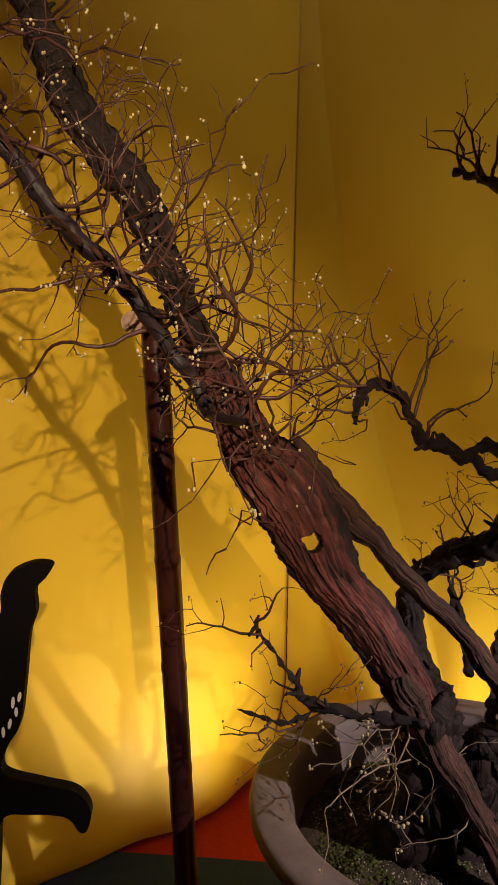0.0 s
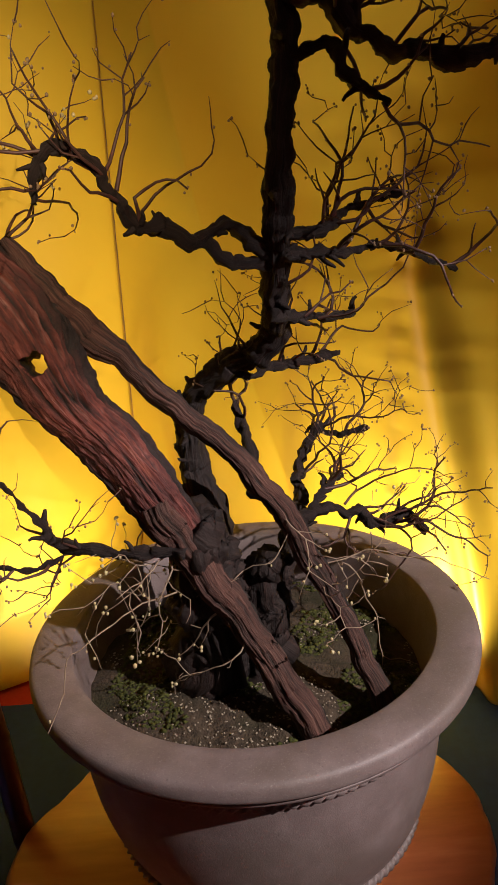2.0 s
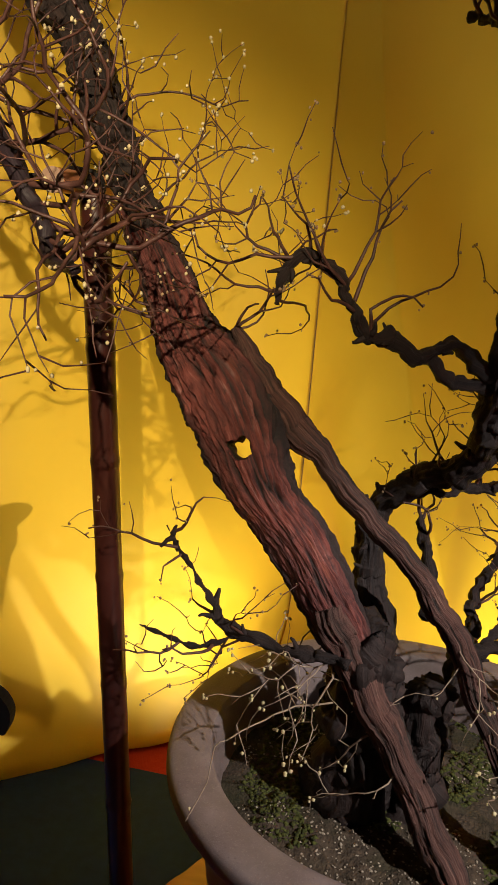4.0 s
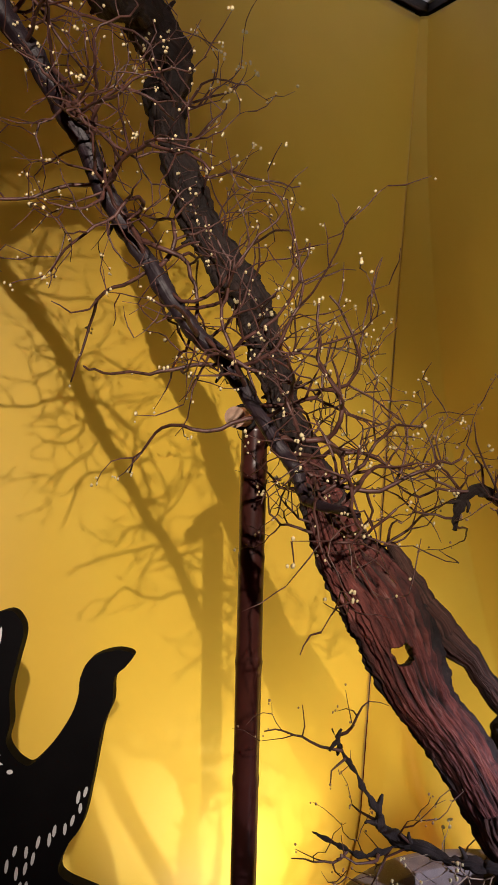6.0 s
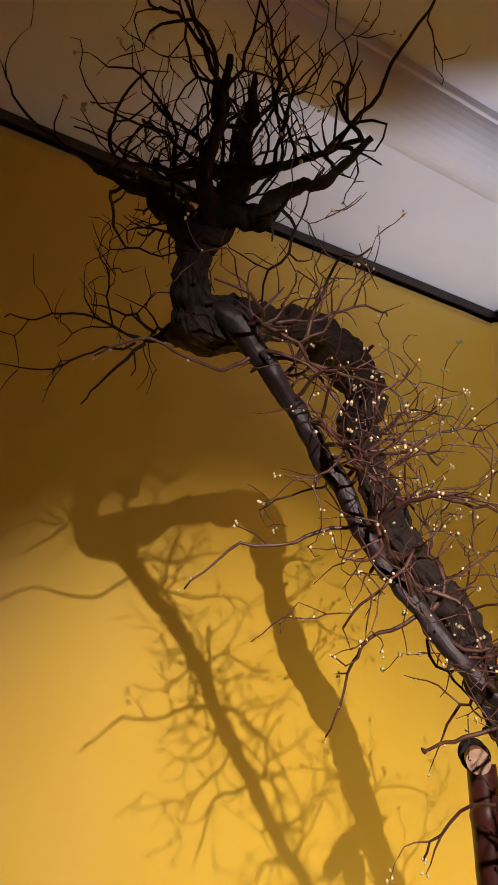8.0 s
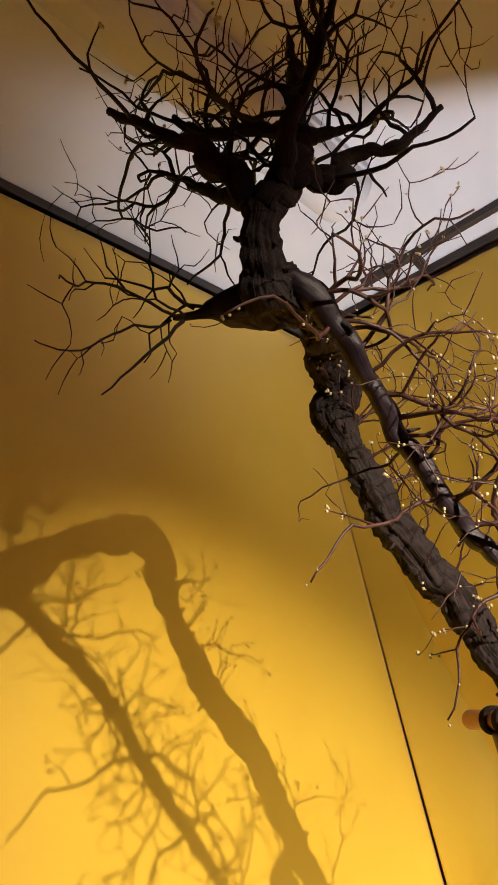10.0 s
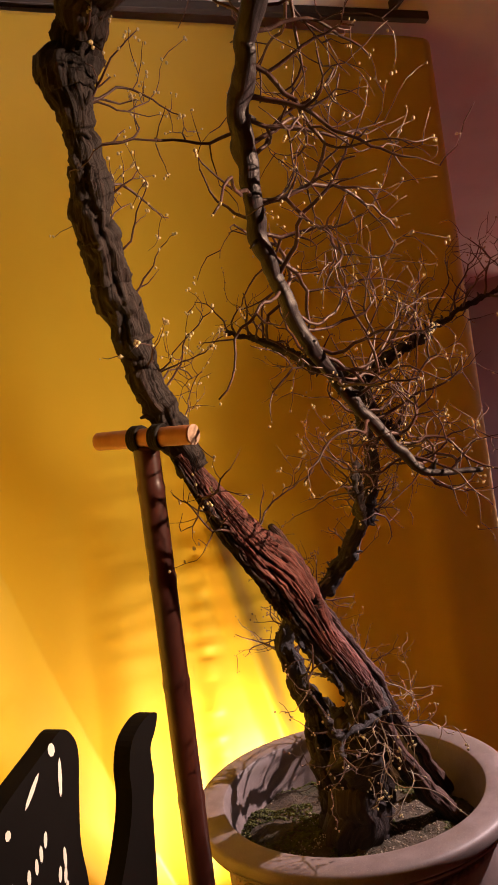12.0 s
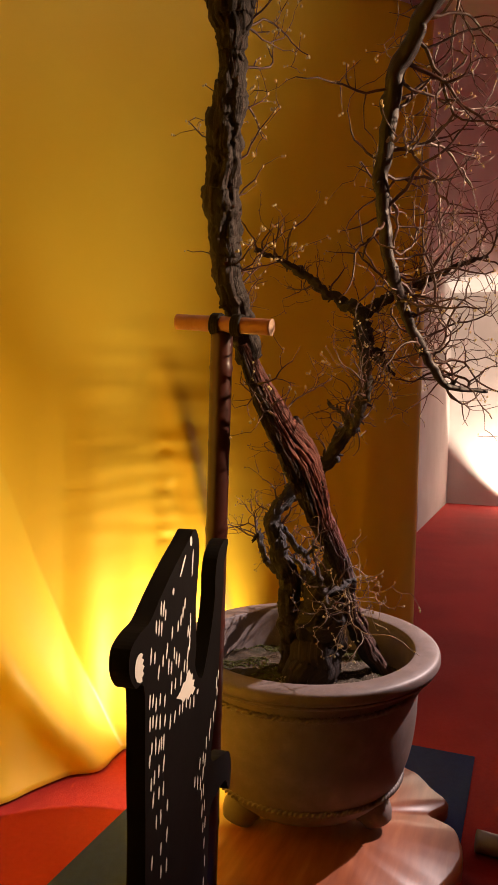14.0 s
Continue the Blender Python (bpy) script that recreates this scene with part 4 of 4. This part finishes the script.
BOUGHS = [
    [(0.401, 1.075, 1.179, 0.0121), (0.343, 1.06, 1.2, 0.0081), (0.315, 1.05, 1.191, 0.0087), (0.283, 1.03, 1.204, 0.0087), (0.24, 1.01, 1.213, 0.0090), (0.223, 1, 1.243, 0.0074), (0.209, 0.99, 1.271, 0.0067), (0.19, 0.98, 1.283, 0.0054), (0.16, 0.975, 1.293, 0.0059), (0.141, 0.975, 1.263, 0.0050), (0.139, 0.97, 1.24, 0.0030)],
    [(0.401, 1.08, 1.148, 0.0081), (0.361, 1.065, 1.158, 0.0061), (0.321, 1.05, 1.188, 0.0061)],
    [(0.414, 1.045, 1.455, 0.0114), (0.464, 1.05, 1.443, 0.0087), (0.491, 1.05, 1.411, 0.0094), (0.532, 1.05, 1.393, 0.0087), (0.577, 1.05, 1.383, 0.0081), (0.636, 1.05, 1.38, 0.0061), (0.695, 1.06, 1.409, 0.0050)],
    [(0.412, 1.05, 1.377, 0.0081), (0.459, 1.02, 1.39, 0.0061), (0.488, 1, 1.352, 0.0055), (0.522, 0.98, 1.324, 0.0030)],
    [(0.491, 1.05, 1.411, 0.0067), (0.511, 1.06, 1.459, 0.0054), (0.531, 1.07, 1.506, 0.0040)],
    [(0.407, 1.11, 1.088, 0.0087), (0.47, 1.16, 1.071, 0.0061), (0.529, 1.2, 1.071, 0.0050)],
    [(0.411, 1.06, 1.188, 0.0061), (0.465, 1.1, 1.194, 0.0060), (0.518, 1.14, 1.22, 0.0045), (0.591, 1.18, 1.231, 0.0030)],
    [(0.411, 1.06, 1.17, 0.0061), (0.48, 1.1, 1.165, 0.0060), (0.569, 1.15, 1.164, 0.0045), (0.679, 1.2, 1.124, 0.0030)],
    [(0.41, 1.16, 0.6, 0.0134), (0.418, 1.2, 0.7, 0.0114), (0.45, 1.3, 0.742, 0.0101), (0.466, 1.35, 0.787, 0.0087), (0.489, 1.37, 0.835, 0.0081), (0.533, 1.38, 0.819, 0.0054), (0.59, 1.4, 0.82, 0.0050)],
    [(0.408, 1.14, 0.701, 0.0107), (0.464, 1.2, 0.746, 0.0081), (0.538, 1.24, 0.734, 0.0081), (0.584, 1.26, 0.69, 0.0081), (0.625, 1.27, 0.705, 0.0067), (0.681, 1.28, 0.665, 0.0060)],
    [(0.438, 1.18, 0.711, 0.0067), (0.48, 1.24, 0.768, 0.0061), (0.53, 1.3, 0.772, 0.0050)],
    [(0.366, 1.17, 0.8, 0.0081), (0.362, 1.25, 0.88, 0.0067), (0.35, 1.27, 0.923, 0.0060)],
    [(0.353, 1.2, 0.985, 0.0054), (0.423, 1.25, 0.983, 0.0060), (0.52, 1.28, 0.992, 0.0035)],
    [(0.262, 1.03, 0.783, 0.0087), (0.174, 1.04, 0.781, 0.0078), (0.089, 1.055, 0.794, 0.0067), (0.074, 1.06, 0.819, 0.0050), (0.029, 1.06, 0.874, 0.0025), (-0.003, 1.06, 0.926, 0.0014)],
    [(0.422, 1.06, 1.485, 0.0134), (0.41, 1.13, 1.535, 0.0114), (0.395, 1.2, 1.585, 0.0094), (0.362, 1.29, 1.64, 0.0054), (0.33, 1.34, 1.66, 0.0040)],
    [(0.43, 1.055, 1.485, 0.0128), (0.48, 0.98, 1.545, 0.0114), (0.52, 0.9, 1.585, 0.0101), (0.55, 0.82, 1.63, 0.0061), (0.58, 0.74, 1.66, 0.0040)],
    [(0.1, 1.05, 0.779, 0.0040), (0.055, 1.03, 0.769, 0.0028), (-0.018, 1, 0.802, 0.0014)],
]
for k, rows in enumerate(BOUGHS):
    tree_limb("limb", rows, DARKBARK, "", around=18, step=0.0028, rough=0.5, ridge=0.2, seed=80 + k, knots=0.9, wob=1.5, plates=0.05, rag=0.30)

b1 = Brush(1)
for rows in CROWN:
    b1.along(local(rows), 7, 0.26, 0.0034, 3, (-0.05, 0.0, 0.5), 0.8, 0.2, up=0.45, zig=0.95, buds=0.10, seg=0.019, fork=0.30)
b1.along(local([(-0.60, 0.77, 1.90, 0.02), (-0.63, 0.78, 1.905, 0.014), (-0.68, 0.79, 1.90, 0.005)]), 6, 0.20, 0.0026, 2, (-0.8, 0, 0.0), 0.5, 0.1, up=0.15, zig=0.8, buds=0.0)
b1.put(tree, DARKBARK)
b2 = Brush(2)
b2.size = 0.75
sp = spline(np.array(local(HANG[2:]), float), 60)
for k in range(33):
    i = 1 + int(57 * (k + b2.rng.uniform(-0.3, 0.3)) / 32.5) if k else 2
    b2.grow(sp[i, :3], (0.78 + b2.rng.uniform(-0.35, 0.3), -0.58 + b2.rng.uniform(-0.25, 0.2), b2.rng.uniform(-0.1, 0.2)), b2.rng.uniform(0.16, 0.29), b2.rng.uniform(0.0028, 0.0040), 3, up=0.14, zig=0.8, buds=0.35, fork=0.40)
for k in range(8):
    i = 3 + 7 * k
    b2.grow(sp[i, :3], (0.1 + b2.rng.uniform(-0.5, 0.4), 0.8, b2.rng.uniform(0.0, 0.6)), b2.rng.uniform(0.10, 0.2), 0.0026, 2, up=0.4, zig=0.8, buds=0.4, fork=0.3)
for k in (6, 22, 30, 40, 46):
    b2.grow(sp[k, :3], (-0.9, -0.25, -0.25), b2.rng.uniform(0.18, 0.27), 0.0032, 1, up=0.12, zig=0.7, buds=0.5, fork=0.14)
b2.put(tree)
b3 = Brush(3)
b3.size = 1.05
b3.along(local(UPPER[:11]), 19, 0.20, 0.0027, 2, (0.8, -0.25, 0.35), 0.5, 0.0, up=0.55, zig=0.85, buds=0.9, fork=0.30)
b3.along(local(TRUNK[6:]), 3, 0.20, 0.0030, 2, (0.9, -0.2, 0.3), 0.45, 0.0, up=0.40, zig=0.9, buds=0.6)
b3.along(local(TRUNK[6:]), 4, 0.16, 0.0028, 2, (-0.9, -0.5, -0.1), 0.4, 0.0, up=0.15, zig=0.85, buds=0.4)
b3.put(tree)
b4 = Brush(4)
b4.size = 0.72
b4.along(local(BOUGHS[0][3:]), 14, 0.16, 0.0026, 2, (-0.15, 0, 0.9), 0.6, 0.1, up=0.45, zig=0.85, buds=0.8, fork=0.32)
for k, c in ((2, 9), (3, 3), (4, 4), (6, 6), (7, 6), (5, 5)):
    b4.along(local(BOUGHS[k]), c, 0.17, 0.0031, 2, (0.6, 0.1, 0.45), 0.5, 0.15, up=0.35, zig=0.75, buds=0.7, fork=0.34)
for k in (14, 15):
    b4.along(local(BOUGHS[k]), 14, 0.17, 0.0032, 3, (0, 0, 0.7), 0.8, 0.2, up=0.45, zig=0.75, buds=0.4, fork=0.34)
b4.along(local(SECOND[4:10]), 5, 0.10, 0.0028, 2, (0, -0.1, 0.2), 0.9, 0.0, up=0.3, zig=0.8, buds=0.5)
b4.put(tree, None, TIPBUD)
b5 = Brush(5)
b5.size = 0.72
for k, c in ((8, 8), (9, 12), (10, 5), (11, 3), (12, 5)):
    b5.along(local(BOUGHS[k]), c, 0.17, 0.0032, 2, (0.7, 0.1, 0.40), 0.6, 0.3, up=0.25, zig=0.8, buds=0.8, fork=0.42)
for k, c in ((13, 7), (16, 2)):
    b5.along(local(BOUGHS[k]), c, 0.12, 0.0026, 2, (-0.4, -0.3, 0.2), 0.7, 0.3, up=0.2, zig=0.85, buds=0.7)
b5.put(tree, None, TIPBUD)
b6 = Brush(6)
b6.along(local(ROOT[0:4]), 7, 0.17, 0.0016, 2, (-0.8, -0.5, -0.05), 0.45, 0.0, up=-0.12, zig=0.95, buds=0.6)
b6.along(local(STRAND[6:9]), 5, 0.16, 0.0015, 1, (0.4, -0.7, -0.2), 0.5, 0.0, up=-0.15, zig=0.95, buds=0.5)
b6.grow(np.array((0.50, 1.15, 0.685)) - BASE, (0.75, -0.15, -0.35), 0.25, 0.0016, 1, up=-0.25, zig=0.7, buds=0.2, fork=0.2)
b6.grow(np.array((0.46, 1.12, 0.70)) - BASE, (0.9, 0.1, -0.05), 0.28, 0.0016, 1, up=-0.12, zig=0.7, buds=0.3, fork=0.2)
b6.grow(np.array((0.25, 1.03, 0.72)) - BASE, (-0.9, -0.1, -0.1), 0.30, 0.0016, 1, up=-0.10, zig=0.7, buds=0.3, fork=0.22)
b6.put(tree, LITTWIG)
# short woody spurs on the older limbs
b7 = Brush(7)
for k in (0, 2, 3, 5, 6, 7, 8, 9, 10, 12, 13, 14, 15):
    b7.along(local(BOUGHS[k]), 7, 0.026, 0.0050, 0, (0, 0, 0.3), 0.9, 0.05, up=0.1, zig=0.9, buds=0.0, seg=0.006)
b7.along(local(SECOND[3:]), 22, 0.030, 0.0065, 0, (0, 0, 0.1), 0.9, 0.0, up=0.1, zig=0.9, buds=0.0, seg=0.007)
b7.along(local(UPPER), 26, 0.030, 0.0065, 0, (0, 0, 0.1), 0.9, 0.0, up=0.1, zig=0.9, buds=0.0, seg=0.007)
b7.along(local(HANG), 16, 0.020, 0.0045, 0, (0, 0, 0.1), 0.9, 0.0, up=0.1, zig=0.9, buds=0.0, seg=0.006)
b7.put(tree, DARKBARK, None, "spur")


# ---- the cut-out board ----
def cutout():
    """A flat black board sawn to the outline of a standing bear, with painted dashes; one mesh."""
    out = [(-0.195, 0.008), (-0.195, 0.30), (-0.192, 0.62), (-0.198, 0.74), (-0.205, 0.862), (-0.235, 0.876), (-0.256, 0.90), (-0.254, 0.928), (-0.225, 0.940), (-0.19, 0.945), (-0.148, 0.968), (-0.09, 0.997), (-0.03, 1.022), (0.0, 1.034), (0.018, 1.025), (0.029, 1.0),
           (0.022, 0.95), (0.016, 0.90), (0.022, 0.85), (0.018, 0.82), (0.03, 0.80), (0.046, 0.788), (0.064, 0.787), (0.095, 0.825), (0.12, 0.87), (0.130, 0.905), (0.131, 0.937), (0.146, 0.969), (0.184, 0.986), (0.214, 0.982), (0.205, 0.962), (0.187, 0.940), (0.188, 0.90), (0.176, 0.86), (0.167, 0.77),
           (0.157, 0.70), (0.135, 0.66), (0.128, 0.615), (0.19, 0.592), (0.25, 0.574), (0.275, 0.54), (0.270, 0.503), (0.256, 0.498), (0.232, 0.527), (0.17, 0.535), (0.125, 0.528), (0.117, 0.45), (0.11, 0.30), (0.105, 0.008)]
    sp = spline(out, len(out) * 5)
    v = [(p[0], y, p[1]) for y in (-0.0115, 0.014) for p in sp]
    n = len(sp)
    bm = bmesh.new()
    vs = [bm.verts.new(q) for q in v]
    bm.faces.new(vs[:n])
    bm.faces.new(vs[n:][::-1])
    for i in range(n):
        bm.faces.new((vs[i], vs[n + i], vs[n + (i + 1) % n], vs[(i + 1) % n]))
    bmesh.ops.recalc_face_normals(bm, faces=bm.faces)

    def dab(x, z, w, h, a):
        c, s, pts = math.cos(a), math.sin(a), []
        for k in range(8):
            q = 2 * math.pi * k / 8
            px, pz = w * math.cos(q), h * math.sin(q)
            pts.append(bm.verts.new((x + px * c - pz * s, -0.0127, z + px * s + pz * c)))
        f = bm.faces.new(pts)
        f.material_index = 1
    def shape(pts):
        f = bm.faces.new([bm.verts.new((x, -0.0127, z)) for x, z in pts])
        f.material_index = 1
    # snout and eye
    dab(-0.020, 1.020, 0.006, 0.008, 0.3)
    dab(-0.010, 0.985, 0.0035, 0.022, -0.10)
    dab(-0.058, 0.990, 0.0035, 0.020, -0.75)
    dab(-0.100, 0.963, 0.0045, 0.0055, 0)
    dashes = [
        ((-0.150, 0.952), (-0.140, 0.949), (-0.132, 0.939), (-0.168, 0.932), (-0.157, 0.928), (-0.147, 0.924)),
        ((-0.045, 0.932), (-0.054, 0.921), (-0.063, 0.912), (-0.076, 0.907), (-0.102, 0.905), (-0.123, 0.887), (-0.139, 0.878), (-0.156, 0.868)),
        ((-0.016, 0.898), (-0.027, 0.885), (-0.018, 0.880), (-0.018, 0.863), (-0.026, 0.851), (-0.091, 0.873), (-0.081, 0.862), (-0.069, 0.855), (-0.042, 0.838), (-0.029, 0.832)),
        ((-0.115, 0.862), (-0.103, 0.856), (-0.058, 0.825), (-0.084, 0.827), (-0.101, 0.827), (-0.186, 0.900), (-0.172, 0.893)),
        ((-0.188, 0.841), (-0.176, 0.838), (-0.164, 0.828), (-0.148, 0.829), (-0.129, 0.820), (-0.062, 0.780), (-0.048, 0.780), (-0.029, 0.778), (-0.010, 0.770), (0.010, 0.764)),
        ((-0.186, 0.811), (-0.175, 0.810), (-0.162, 0.804), (-0.147, 0.798), (-0.127, 0.792), (-0.104, 0.780), (-0.084, 0.779)),
        ((-0.178, 0.776), (-0.163, 0.773), (-0.149, 0.766), (-0.140, 0.766), (-0.131, 0.764), (-0.185, 0.762), (-0.166, 0.732), (-0.149, 0.732), (-0.129, 0.733), (-0.178, 0.728), (-0.147, 0.701), (-0.129, 0.698), (-0.169, 0.703)),
        ((0.158, 0.753), (0.147, 0.743), (0.152, 0.726), (0.141, 0.705), (0.130, 0.690), (0.113, 0.685), (0.106, 0.670), (0.088, 0.664), (0.070, 0.646), (0.082, 0.637), (0.051, 0.646), (0.071, 0.620)),
        ((0.024, 0.629), (0.040, 0.620), (0.057, 0.610), (0.075, 0.590), (0.064, 0.589), (0.083, 0.560), (0.069, 0.558), (0.089, 0.528), (0.076, 0.526)),
    ]
    rng = random.Random(12)
    for row in dashes:
        for x, z in row:
            dab(x, z, 0.0031, rng.uniform(0.0085, 0.0125), rng.uniform(-0.25, 0.0))
    for row in range(13):
        for j in range(4):
            if rng.random() < 0.7:
                dab(-0.172 + 0.019 * j + rng.uniform(-0.005, 0.005), 0.668 - 0.045 * row + rng.uniform(-0.012, 0.012), 0.0031, rng.uniform(0.009, 0.0125), rng.uniform(-0.2, 0.1))
        dab(0.085 + 0.006 * (row % 2), 0.495 - 0.034 * row, 0.003, 0.0105, rng.uniform(-0.15, 0.1))
    # torn-edged throat mark, scalloped ear
    shape([(-0.078, 0.803), (-0.060, 0.806), (-0.046, 0.814), (-0.036, 0.812), (-0.028, 0.822), (-0.018, 0.824), (-0.006, 0.812), (0.002, 0.812), (0.0, 0.802), (0.012, 0.798), (0.006, 0.790), (0.018, 0.783), (0.002, 0.778), (-0.006, 0.783), (-0.020, 0.778), (-0.030, 0.786), (-0.044, 0.784), (-0.056, 0.793)])
    dab(0.030, 0.772, 0.0055, 0.004, 0.2)
    shape([(-0.231, 0.916), (-0.222, 0.916), (-0.215, 0.912), (-0.219, 0.908), (-0.211, 0.904), (-0.217, 0.900), (-0.209, 0.895), (-0.216, 0.891), (-0.210, 0.886), (-0.217, 0.884), (-0.216, 0.878), (-0.224, 0.879), (-0.234, 0.884), (-0.241, 0.893), (-0.242, 0.904), (-0.238, 0.912)])
    ob = new("bear_cutout", bm_mesh("bear_cutout", bm, [BLACK, WHITE]))
    ob.matrix_world = Matrix.Translation((-0.553, 1.097, -0.008)) @ Matrix.Rotation(math.atan2(0.16, 1.0), 4, "Z")
    tagged(ob, "black bear-shaped wooden cut-out board with white painted dashes", "display board")
    for x, y, size, mat, lab in ((-0.35, 1.02, (0.05, 0.07, 0.10), PALEWOOD, "pale wooden block beside the cut-out board"),):
        w = new("wooden_block", box("wooden_block", size, mat, 0.004))
        w.matrix_world = pose(x, y, 0.0555, 0, 0, 25)
        tagged(w, lab, "wood block")


cutout()


def ceiling_light():
    """A long white surface fitting, switched off."""
    root = thing("ceiling_light", (-0.505, 1.228, 2.959), "long white surface-mounted ceiling light, switched off", "ceiling light")
    turn = Matrix.Rotation(math.atan2(0.66, 0.75), 4, "Z")
    part("housing", box("housing", (1.42, 0.22, 0.05), PLASTER, 0.006, turn @ Matrix.Translation((0, 0, 0.022))), root)
    v, f, n = [], [], 16
    for s in (-0.70, 0.70):
        for k in range(n + 1):
            a = math.pi * k / n
            v.append(turn @ Vector((s, 0.10 * math.cos(a), -0.003 - 0.085 * math.sin(a))))
    f = [(k, k + 1, n + 2 + k, n + 1 + k) for k in range(n)] + [tuple(range(n + 1)), tuple(range(n + 1, 2 * n + 2))[::-1]]
    part("cover", mesh("cover", v, f, PLASTER, False), root)


ceiling_light()


def floor_lamp(at, turn):
    root = thing("floor_spotlight", at, "small black floor spotlight shining up at a wall", "spotlight")
    r = Matrix.Rotation(radians(turn), 4, "Z")
    part("housing", box("housing", (0.16, 0.22, 0.12), LAMPBLACK, 0.012, r @ Matrix.Translation((0, 0, 0.12)) @ Matrix.Rotation(radians(-35), 4, "Y")), root)
    part("foot", box("foot", (0.16, 0.20, 0.02), LAMPBLACK, 0.004, r @ Matrix.Translation((0, 0, 0.011))), root)


floor_lamp((8.15, 0.62, 0.0), -20)
rod = new("stanchion_pole", limb("stanchion_pole", [(0, 0, 0, 0.03), (-0.05, -0.45, 0, 0.03), (-0.10, -0.9, 0, 0.03)], METAL, 20, 0.02, 0.0, 0.0))
rod.location = (0.52, 0.715, 0.031)
tagged(rod, "grey metal pole lying on the red carpet", "pole")
